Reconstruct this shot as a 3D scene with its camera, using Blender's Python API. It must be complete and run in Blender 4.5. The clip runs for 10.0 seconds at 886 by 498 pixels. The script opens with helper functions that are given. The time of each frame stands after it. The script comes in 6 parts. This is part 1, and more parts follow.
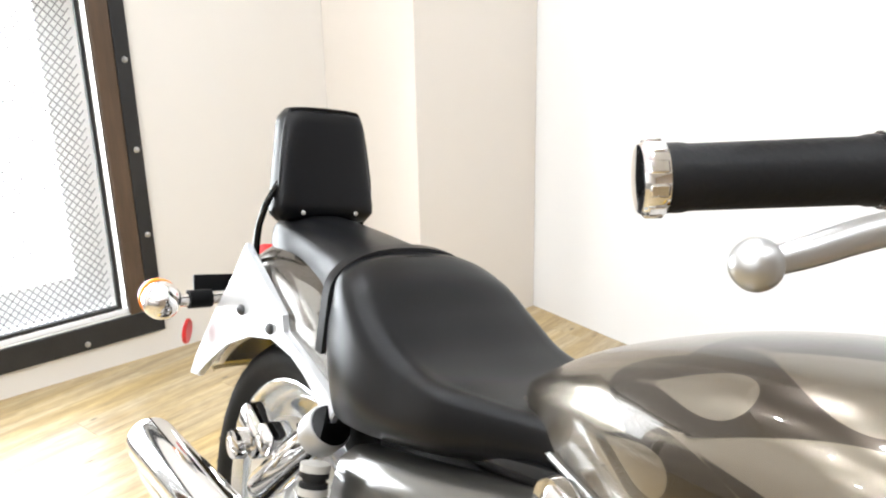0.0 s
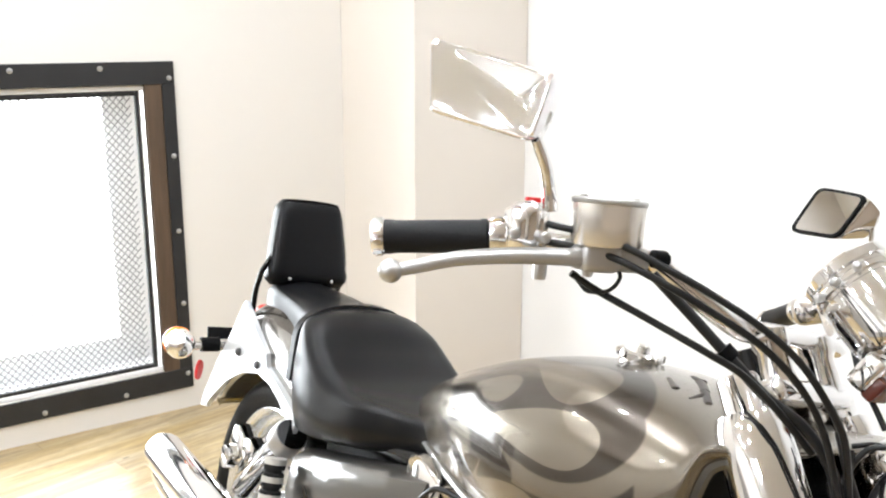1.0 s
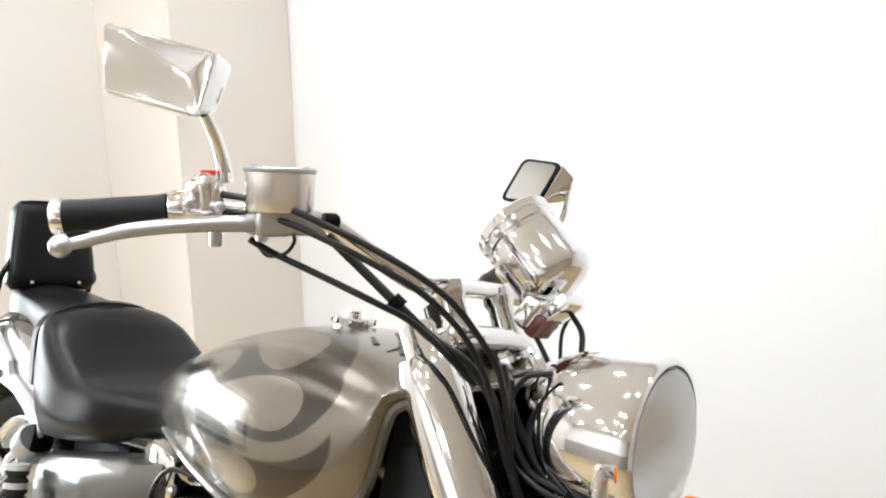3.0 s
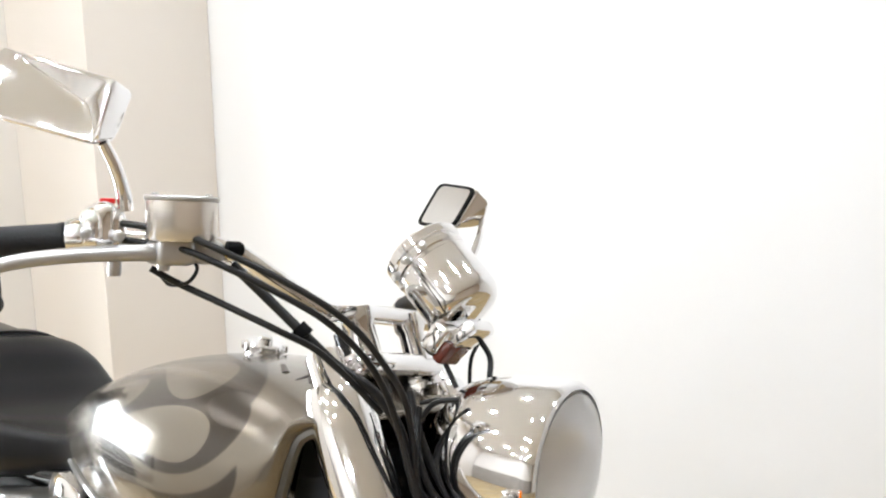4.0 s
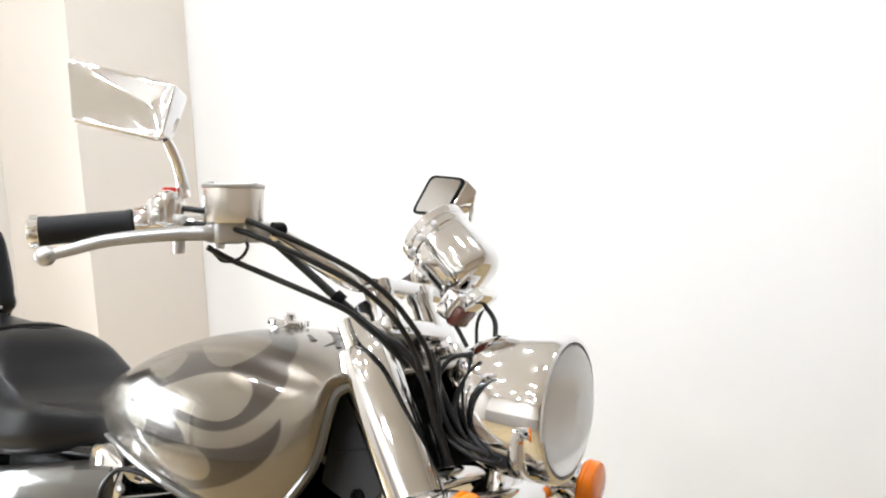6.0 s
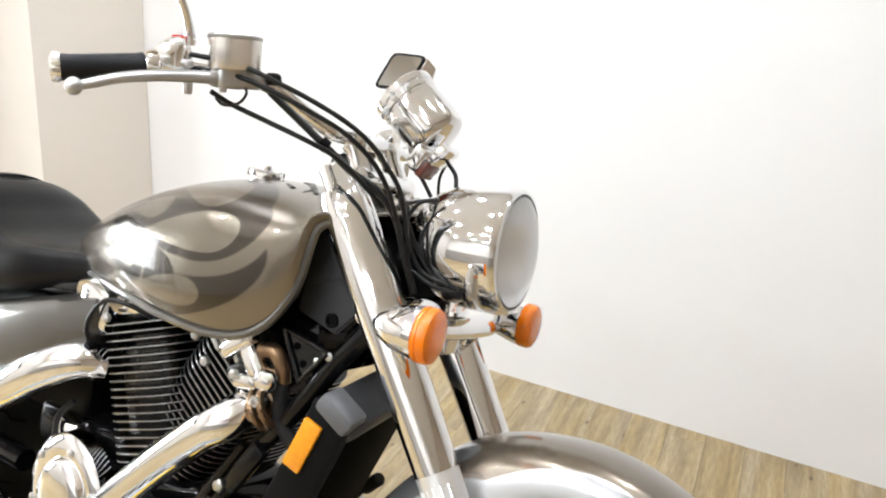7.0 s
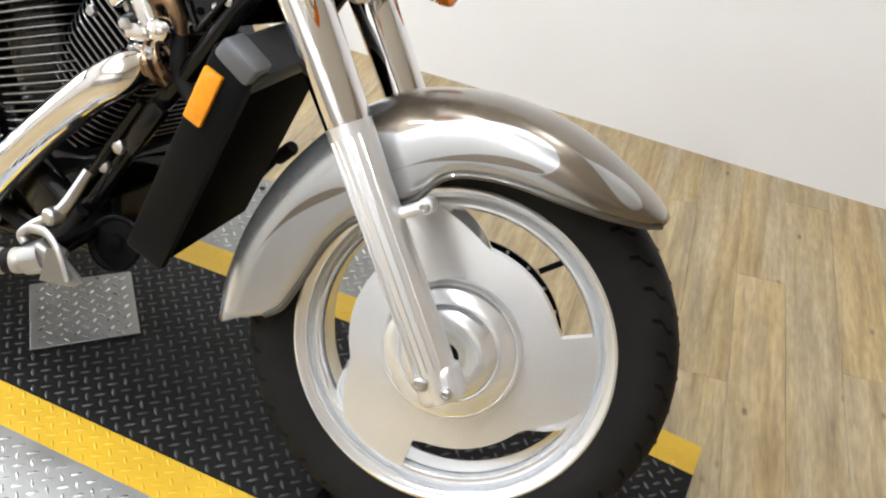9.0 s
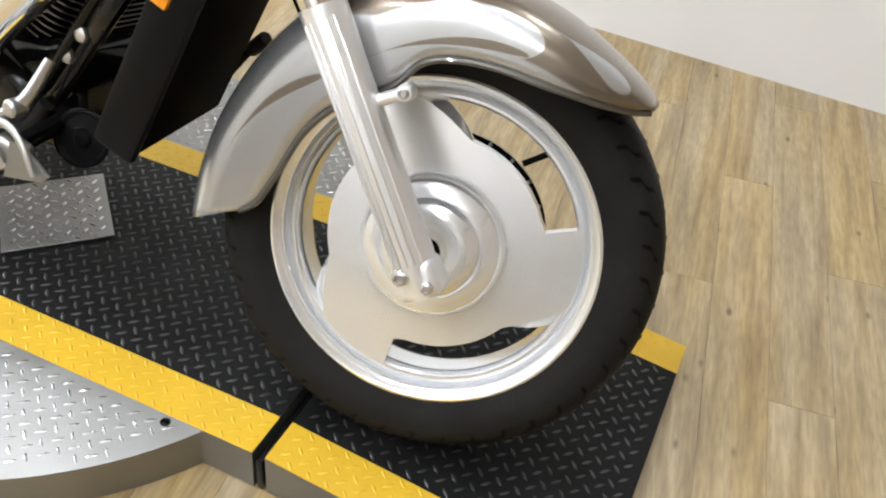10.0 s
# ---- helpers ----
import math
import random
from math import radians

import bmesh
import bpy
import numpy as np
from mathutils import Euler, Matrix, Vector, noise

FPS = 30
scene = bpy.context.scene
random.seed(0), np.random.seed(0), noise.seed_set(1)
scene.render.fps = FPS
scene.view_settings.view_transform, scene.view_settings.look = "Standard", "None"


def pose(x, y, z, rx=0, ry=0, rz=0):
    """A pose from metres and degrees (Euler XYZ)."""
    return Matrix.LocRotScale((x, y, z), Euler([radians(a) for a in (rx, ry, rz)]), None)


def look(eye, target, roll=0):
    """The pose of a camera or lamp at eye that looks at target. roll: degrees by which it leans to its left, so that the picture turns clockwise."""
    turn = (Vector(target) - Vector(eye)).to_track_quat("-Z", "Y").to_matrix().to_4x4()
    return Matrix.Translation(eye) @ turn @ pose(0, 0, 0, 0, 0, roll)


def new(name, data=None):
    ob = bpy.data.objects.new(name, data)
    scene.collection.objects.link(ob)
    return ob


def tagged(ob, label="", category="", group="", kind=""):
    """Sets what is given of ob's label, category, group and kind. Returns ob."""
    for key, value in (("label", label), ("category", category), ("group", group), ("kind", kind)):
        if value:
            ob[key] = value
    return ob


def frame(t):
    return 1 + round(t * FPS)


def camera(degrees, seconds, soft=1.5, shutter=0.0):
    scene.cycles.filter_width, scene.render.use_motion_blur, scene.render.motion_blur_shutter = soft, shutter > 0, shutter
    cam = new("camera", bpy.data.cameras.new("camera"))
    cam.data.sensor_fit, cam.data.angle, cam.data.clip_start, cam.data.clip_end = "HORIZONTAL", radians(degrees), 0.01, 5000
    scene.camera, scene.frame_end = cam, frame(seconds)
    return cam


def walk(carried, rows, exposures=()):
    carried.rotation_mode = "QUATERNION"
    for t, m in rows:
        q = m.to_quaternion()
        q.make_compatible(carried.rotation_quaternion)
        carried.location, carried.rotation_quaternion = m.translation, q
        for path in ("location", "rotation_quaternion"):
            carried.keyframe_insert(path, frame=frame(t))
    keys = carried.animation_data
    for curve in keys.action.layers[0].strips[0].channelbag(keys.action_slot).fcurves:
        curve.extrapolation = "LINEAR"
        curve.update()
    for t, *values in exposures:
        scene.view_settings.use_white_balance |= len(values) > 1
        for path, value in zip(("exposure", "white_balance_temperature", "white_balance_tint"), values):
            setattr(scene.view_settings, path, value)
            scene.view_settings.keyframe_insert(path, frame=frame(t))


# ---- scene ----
cam = camera(51.0, 10.0, 2.1)
PATH = [
    (0, (0.155, 0.226, 1.435), (-1.329, 1.391, 0.773), -1.2),
    (0.2, (0.269, 0.184, 1.461), (-1.24, 1.347, 0.806), -1.6),
    (0.4, (0.383, 0.147, 1.485), (-1.149, 1.307, 0.912), -1.9),
    (0.5, (0.439, 0.133, 1.495), (-1.104, 1.29, 0.965), -1.9),
    (0.7, (0.547, 0.115, 1.511), (-1.022, 1.254, 0.973), -1.2),
    (1, (0.676, 0.104, 1.522), (-0.919, 1.219, 1.06), 0.1),
    (1.2, (0.725, 0.1, 1.524), (-0.865, 1.23, 1.108), 0.2),
    (1.5, (0.756, 0.098, 1.524), (-0.81, 1.264, 1.089), -0.4),
    (1.7, (0.765, 0.106, 1.522), (-0.767, 1.316, 1.103), -0.8),
    (2, (0.774, 0.13, 1.514), (-0.696, 1.41, 1.069), -1.1),
    (2.5, (0.8, 0.143, 1.504), (-0.603, 1.492, 1.044), -1.1),
    (2.7, (0.811, 0.149, 1.5), (-0.562, 1.527, 1.036), -1.1),
    (4, (0.848, 0.176, 1.509), (-0.373, 1.703, 1.085), -0.3),
    (4.5, (0.845, 0.174, 1.515), (-0.371, 1.71, 1.113), -0.4),
    (5, (0.851, 0.166, 1.508), (-0.375, 1.692, 1.096), -0.1),
    (5.2, (0.86, 0.159, 1.509), (-0.377, 1.676, 1.103), -0.2),
    (6.3, (0.919, -0.09, 1.513), (-0.164, 1.529, 1.06), -0.3),
    (6.5, (0.932, -0.14, 1.507), (-0.112, 1.491, 1.005), 1.4),
    (6.8, (0.951, -0.19, 1.493), (-0.05, 1.445, 0.954), 2.3),
    (7, (0.961, -0.202, 1.482), (-0.027, 1.426, 0.869), 2.6),
    (7.5, (0.967, -0.204, 1.443), (0.009, 1.378, 0.684), 3.5),
    (8, (0.967, -0.193, 1.408), (0.1, 1.385, 0.537), 4.6),
    (8.5, (0.97, -0.173, 1.377), (0.183, 1.38, 0.393), 4.6),
    (9, (0.972, -0.161, 1.342), (0.265, 1.34, 0.225), 5.7),
    (9.5, (0.971, -0.152, 1.298), (0.345, 1.295, 0.068), 7.1),
    (10, (0.975, -0.144, 1.288), (0.356, 1.285, 0.032), 6.5),
]
walk(cam, [(t, look(eye, target, roll)) for t, eye, target, roll in PATH], [(0.0, 0.64), (2.0, 0.56), (5.0, 0.48), (6.5, 0.53), (8.0, 0.44), (10.0, 0.47)])

# ---- light ----
world = bpy.data.worlds.new("world")
scene.world = world
world.use_nodes = True
sky = world.node_tree.nodes.new("ShaderNodeTexSky")
sky.sky_type, sky.sun_disc, sky.sun_elevation, sky.sun_rotation = "NISHITA", False, radians(35), radians(120)
world.node_tree.links.new(sky.outputs[0], world.node_tree.nodes["Background"].inputs[0])
world.node_tree.nodes["Background"].inputs[1].default_value = 0.1


def area_lamp(name, m, sx, sy, watts, colour):
    data = bpy.data.lights.new(name, "AREA")
    data.shape, data.size, data.size_y, data.energy, data.color = "RECTANGLE", sx, sy, watts, colour
    ob = new(name, data)
    ob.matrix_world = m
    return ob


# daylight through the opening of the mesh window
area_lamp("window_daylight", look((-3.55, 0.40, 0.95), (0, 0.40, 0.6)), 2.4, 1.7, 105, (0.88, 0.945, 1.0))


# ---- materials ----
def material(name, colour, rough=0.5, metal=0.0, vary=0.08, scale=6.0, bump=0.0, bump_scale=60.0, coat=0.0, rough_vary=0.1, stretch=None, shine=0.5):
    m = bpy.data.materials.new(name)
    m.use_nodes = True
    nt = m.node_tree
    p = nt.nodes["Principled BSDF"]
    p.inputs["Roughness"].default_value, p.inputs["Metallic"].default_value = rough, metal
    p.inputs["Specular IOR Level"].default_value = shine
    p.inputs["Coat Weight"].default_value, p.inputs["Coat Roughness"].default_value = coat, 0.04
    tc = nt.nodes.new("ShaderNodeTexCoord")
    src = tc.outputs["Object"]
    if stretch:
        mp = nt.nodes.new("ShaderNodeMapping")
        mp.inputs["Scale"].default_value = stretch
        nt.links.new(src, mp.inputs[0])
        src = mp.outputs[0]
    big, fine = nt.nodes.new("ShaderNodeTexNoise"), nt.nodes.new("ShaderNodeTexNoise")
    for node, s in ((big, scale), (fine, bump_scale)):
        node.inputs["Scale"].default_value, node.inputs["Detail"].default_value = s, 4
        nt.links.new(src, node.inputs["Vector"])
    mix = nt.nodes.new("ShaderNodeMix")
    mix.data_type = "RGBA"
    mix.inputs["A"].default_value = (*[c * (1 - vary) for c in colour], 1)
    mix.inputs["B"].default_value = (*[min(1, c * (1 + vary)) for c in colour], 1)
    nt.links.new(big.outputs[0], mix.inputs["Factor"])
    nt.links.new(mix.outputs["Result"], p.inputs["Base Color"])
    rr = nt.nodes.new("ShaderNodeMapRange")
    rr.inputs["To Min"].default_value, rr.inputs["To Max"].default_value = max(0.0, rough - rough_vary * rough), rough + rough_vary * rough
    nt.links.new(fine.outputs[0], rr.inputs["Value"])
    nt.links.new(rr.outputs[0], p.inputs["Roughness"])
    if bump:
        b = nt.nodes.new("ShaderNodeBump")
        b.inputs["Strength"].default_value, b.inputs["Distance"].default_value = bump, 0.002
        nt.links.new(fine.outputs[0], b.inputs["Height"])
        nt.links.new(b.outputs[0], p.inputs["Normal"])
    return m


def glow(name, colour, strength):
    m = bpy.data.materials.new(name)
    m.use_nodes = True
    p = m.node_tree.nodes["Principled BSDF"]
    p.inputs["Base Color"].default_value = (*colour, 1)
    p.inputs["Emission Color"].default_value = (*colour, 1)
    p.inputs["Emission Strength"].default_value = strength
    return m


def see_through(name, colour, rough=0.02, ior=1.45):
    m = bpy.data.materials.new(name)
    m.use_nodes = True
    p = m.node_tree.nodes["Principled BSDF"]
    p.inputs["Base Color"].default_value = (*colour, 1)
    p.inputs["Transmission Weight"].default_value, p.inputs["Roughness"].default_value, p.inputs["IOR"].default_value = 1.0, rough, ior
    return m


def math_node(nt, op, a, b=None, c=None):
    n = nt.nodes.new("ShaderNodeMath")
    n.operation = op
    for k, v in enumerate((a, b, c)):
        if v is None:
            continue
        if isinstance(v, (int, float)):
            n.inputs[k].default_value = v
        else:
            nt.links.new(v, n.inputs[k])
    return n.outputs[0]


def ellipse_mask(nt, px, pz, cx, cz, ra, rb, turn, lick=0):
    """1 inside an ellipse, or inside a lick: a drop, round ahead and drawn out to a point behind."""
    c, s = math.cos(radians(turn)), math.sin(radians(turn))
    dx, dz = math_node(nt, "SUBTRACT", px, cx), math_node(nt, "SUBTRACT", pz, cz)
    u = math_node(nt, "DIVIDE", math_node(nt, "ADD", math_node(nt, "MULTIPLY", dx, c), math_node(nt, "MULTIPLY", dz, s)), ra)
    v = math_node(nt, "DIVIDE", math_node(nt, "SUBTRACT", math_node(nt, "MULTIPLY", dz, c), math_node(nt, "MULTIPLY", dx, s)), rb)
    if lick:
        ahead = math_node(nt, "ADD", u, 1.0)
        drop = math_node(nt, "MULTIPLY", math_node(nt, "SUBTRACT", 1.0, u), math_node(nt, "MULTIPLY", ahead, math_node(nt, "MULTIPLY", ahead, ahead)))
        d = math_node(nt, "SUBTRACT", math_node(nt, "MULTIPLY", math_node(nt, "MULTIPLY", v, v), 1.6875), drop)
    else:
        d = math_node(nt, "SUBTRACT", math_node(nt, "ADD", math_node(nt, "MULTIPLY", u, u), math_node(nt, "MULTIPLY", v, v)), 1.0)
    r = nt.nodes.new("ShaderNodeMapRange")
    r.inputs["From Min"].default_value, r.inputs["From Max"].default_value = 0.03, -0.03
    nt.links.new(d, r.inputs["Value"])
    return r.outputs[0]


def flame_paint(name, light, dark, shapes):
    """Two-tone metallic paint under clear coat. shapes: (+1 or -1, cx, cz, ra, rb, turn, lick) laid over one another in turn,
    on the unrolled skin that the mesh carries as its attribute "skin"."""
    m = material(name, light, 0.26, 0.82, 0.05, 4.0, 0.0, 700.0, 0.6)
    nt = m.node_tree
    p = nt.nodes["Principled BSDF"]
    p.inputs["Coat IOR"].default_value, p.inputs["Coat Roughness"].default_value = 1.55, 0.02
    skin = nt.nodes.new("ShaderNodeAttribute")
    skin.attribute_name = "skin"
    sep = nt.nodes.new("ShaderNodeSeparateXYZ")
    nt.links.new(skin.outputs["Vector"], sep.inputs[0])
    mask = None
    for sign, *e in shapes:
        k = ellipse_mask(nt, sep.outputs["X"], sep.outputs["Y"], *e)
        if mask is None:
            mask = k
        elif sign > 0:
            mask = math_node(nt, "MAXIMUM", mask, k)
        else:
            mask = math_node(nt, "MULTIPLY", mask, math_node(nt, "SUBTRACT", 1.0, k))
    src = p.inputs["Base Color"].links[0].from_socket
    mix = nt.nodes.new("ShaderNodeMix")
    mix.data_type = "RGBA"
    mix.inputs["B"].default_value = (*dark, 1)
    nt.links.new(mask, mix.inputs["Factor"])
    nt.links.new(src, mix.inputs["A"])
    nt.links.new(mix.outputs["Result"], p.inputs["Base Color"])
    return m


def lay_skin(ob, where):
    """Stores the unrolled place of each corner of the paintwork."""
    att = ob.data.attributes.new("skin", "FLOAT_VECTOR", "POINT")
    for v in ob.data.vertices:
        att.data[v.index].vector = (*where(v.co), 0.0)
    return ob


WALL = material("painted wall", (0.84, 0.838, 0.832), 0.55, 0, 0.015, 1.5, 0.12, 220.0)
BEIGE_WALL = material("tan wall paint", (0.42, 0.345, 0.275), 0.6, 0, 0.03, 1.5, 0.12, 220.0)
# for the added low panel; its tone sets how dark the bike's reflections are
DARK_PANEL = material("taupe panel", (0.33, 0.31, 0.29), 0.5, 0, 0.2, 2.5, 0.1, 60.0)
BROWN_WALL = material("off-white wall paint", (0.76, 0.735, 0.70), 0.6, 0, 0.08, 1.5, 0.12, 220.0)
WEST_WALL = material("warm white wall paint", (0.73, 0.70, 0.655), 0.55, 0, 0.02, 1.5, 0.12, 220.0)
# cream tone carries the shade on the column's east face
SHADED_COLUMN = material("column paint with shade in its cream", (0.76, 0.705, 0.64), 0.55, 0, 0.02, 1.5, 0.12, 220.0)
CEILING = material("ceiling paint", (0.86, 0.85, 0.83), 0.7, 0, 0.02, 2.0)
CHROME = material("chrome", (0.86, 0.86, 0.87), 0.06, 1.0, 0.02, 8.0, 0, 30.0, 0, 0.4)
POLISHED = material("brushed aluminium", (0.90, 0.91, 0.92), 0.28, 0.7, 0.012, 3.0, 0.0, 12.0, 0, 0.05)
CAST = material("cast aluminium", (0.50, 0.50, 0.495), 0.36, 0.9, 0.04, 9.0, 0.0, 90.0)
WHEEL_METAL = material("brushed wheel aluminium", (0.90, 0.925, 0.955), 0.18, 0.74, 0.012, 3.0, 0.0, 12.0, 0, 0.05)
WHEEL_METAL.node_tree.nodes["Principled BSDF"].inputs["Anisotropic"].default_value = 0.85
lathe_marks = WHEEL_METAL.node_tree.nodes.new("ShaderNodeTangent")
lathe_marks.direction_type, lathe_marks.axis = "RADIAL", "Y"
WHEEL_METAL.node_tree.links.new(lathe_marks.outputs[0], WHEEL_METAL.node_tree.nodes["Principled BSDF"].inputs["Tangent"])
BLACK_METAL = material("black engine paint", (0.004, 0.004, 0.0042), 0.12, 0.0, 0.3, 12.0, 0.05, 150.0, shine=0.30)
BLACK_PLASTIC = material("black plastic", (0.0035, 0.0035, 0.0037), 0.42, 0.0, 0.25, 8.0, 0.10, 300.0, shine=0.07)
RADIATOR_BLACK = material("matt radiator black", (0.002, 0.002, 0.0021), 0.6, 0.0, 0.2, 8.0, 0.1, 300.0, shine=0.015)
GREY_PLASTIC = material("satin grey plastic", (0.005, 0.0052, 0.0057), 0.34, 0.0, 0.15, 6.0, 0.06, 400.0, shine=0.10)
# lighter than the cover plastic: the ceiling's reflection is put into the colour
LIT_FACET_GREY = material("dark plastic with ceiling reflection in its grey", (0.11, 0.113, 0.12), 0.35, 0.0, 0.1, 6.0, 0.08, 400.0)
HEAT_STEEL = material("heat-tinted clamp steel", (0.33, 0.22, 0.13), 0.28, 0.9, 0.35, 25.0)
RUBBER = material("tyre rubber", (0.0135, 0.0128, 0.0122), 0.66, 0.0, 0.35, 9.0, 0.3, 180.0, shine=0.13)
GRIP = material("grip rubber", (0.009, 0.009, 0.0095), 0.5, 0.0, 0.2, 20.0, 0.2, 300.0, shine=0.18)
VINYL = material("black seat vinyl", (0.0055, 0.0055, 0.006), 0.30, 0.0, 0.2, 5.0, 0.03, 300.0, shine=0.17)
CABLE = material("black cable sheath", (0.008, 0.008, 0.008), 0.36, 0.0, 0.2, 30.0, shine=0.3)
NECK_GREY = material("grey frame cover plastic", (0.035, 0.036, 0.039), 0.40, 0.0, 0.12, 6.0, 0.12, 400.0, shine=0.3)
RESERVOIR = material("beige metallic reservoir", (0.78, 0.745, 0.70), 0.24, 0.8, 0.03, 8.0)
PALE_PEG = material("pale worn peg metal", (0.46, 0.44, 0.40), 0.4, 0.4, 0.06, 20.0)
LUG_STEEL = material("polished tread lugs", (0.48, 0.48, 0.48), 0.24, 0.9, 0.25, 30.0)
RED = material("red plastic", (0.6, 0.02, 0.02), 0.3, 0, 0.05)
DARK_STROKE = material("dark brown stroke", (0.022, 0.016, 0.012), 0.3, 0.0, 0.2, 40.0)
RED_BROWN = material("dark red lens", (0.09, 0.018, 0.010), 0.25, 0, 0.1)
FIN_STEEL = material("machined fin edge", (0.46, 0.46, 0.46), 0.34, 0.9, 0.15, 40.0)
STEEL = material("bright bolt steel", (0.6, 0.6, 0.6), 0.3, 1.0)
MIRROR = material("mirror glass", (0.72, 0.72, 0.72), 0.01, 1.0, 0.0)
AMBER = material("amber lens plastic", (1.0, 0.21, 0.002), 0.16, 0, 0.2, 70.0, 0.4, 160.0, 0.25)
REFLECTOR = material("amber reflector", (0.95, 0.33, 0.01), 0.2, 0, 0.2, 120.0, 0.4, 400.0, 0.5)
LENS_GLASS = see_through("headlight glass", (0.985, 0.985, 0.99), 0.10, 1.32)
REFLECTOR_BOWL = material("bright lamp bowl", (0.97, 0.97, 0.97), 0.30, 0.40, 0.02, 30.0, 0.25, 60.0)
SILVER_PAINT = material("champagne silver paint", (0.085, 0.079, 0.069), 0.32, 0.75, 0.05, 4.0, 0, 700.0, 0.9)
BRIGHT_SILVER = material("bright silver paint", (0.72, 0.73, 0.74), 0.36, 0.6, 0.03, 4.0, 0, 700.0, 0.6)
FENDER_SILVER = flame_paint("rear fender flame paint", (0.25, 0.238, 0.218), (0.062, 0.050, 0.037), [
    (1, -1.20, 0.510, 0.24, 0.058, -3, 0),
    (-1, -1.11, 0.499, 0.06, 0.016, -10, 1),
    (-1, -1.05, 0.470, 0.09, 0.012, -14, 1),
])
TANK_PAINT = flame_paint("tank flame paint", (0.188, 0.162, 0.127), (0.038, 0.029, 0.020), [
    (1, -0.11, 0.521, 0.155, 0.054, 14, 0),
    (-1, -0.12, 0.575, 0.165, 0.070, 6, 0),
    (1, -0.27, 0.527, 0.105, 0.017, -12, 0),
    (-1, -0.215, 0.483, 0.117, 0.017, 2, 1),
    (1, -0.345, 0.519, 0.085, 0.028, -8, 1),
    (-1, -0.348, 0.522, 0.058, 0.016, -10, 1),
    (1, -0.180, 0.630, 0.172, 0.104, -6, 0),
    (1, -0.115, 0.592, 0.130, 0.068, 5, 0),
    (1, -0.30, 0.598, 0.125, 0.044, 6, 0),
    (-1, -0.302, 0.596, 0.068, 0.026, 6, 1),
    (-1, -0.190, 0.657, 0.100, 0.043, -4, 1),
    (-1, -0.170, 0.562, 0.137, 0.034, 7, 1),
])
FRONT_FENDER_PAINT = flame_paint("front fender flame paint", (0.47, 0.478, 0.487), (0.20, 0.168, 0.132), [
    (1, -0.380, -0.020, 0.31, 0.115, 0, 0),
    (1, -0.85, 0.0, 0.26, 0.062, 2, 0),
    (-1, -0.430, -0.118, 0.150, 0.030, 4, 1),
    (1, -0.415, -0.146, 0.125, 0.0055, 10, 1),
    (-1, -0.215, -0.066, 0.055, 0.018, 3, 1),
    (1, -0.775, -0.164, 0.125, 0.006, -6, 1),
    (-1, -0.62, -0.055, 0.075, 0.030, 0, 0),
])
BLACK_STEEL = material("black steel frame", (0.02, 0.02, 0.021), 0.5, 0.2, 0.4, 9.0, 0.3, 90.0)
OLD_WOOD = material("weathered brown wood", (0.085, 0.052, 0.030), 0.7, 0, 0.45, 7.0, 0.5, 60.0, stretch=(8, 8, 1))
WIRE = material("expanded mesh steel", (0.26, 0.26, 0.26), 0.5, 0.2, 0.1)
DECK_BLACK = material("worn black deck paint", (0.011, 0.011, 0.011), 0.42, 0.0, 0.6, 5.0, 0.25, 80.0, shine=0.09)
DECK_YELLOW = material("yellow deck paint", (0.66, 0.41, 0.022), 0.45, 0.0, 0.12, 9.0, 0.2, 90.0)
DIAMOND_STEEL = material("bare tread plate", (0.27, 0.27, 0.265), 0.43, 0.85, 0.12, 6.0, 0.2, 120.0)
DECK_LUG = material("worn steel lug tops", (0.075, 0.075, 0.075), 0.33, 0.8, 0.6, 30.0)
DAYLIGHT = glow("bright daylight outside", (0.97, 0.985, 1.0), 1.7)
SPOT = glow("downlight lens", (0.88, 0.93, 1.0), 440.0)


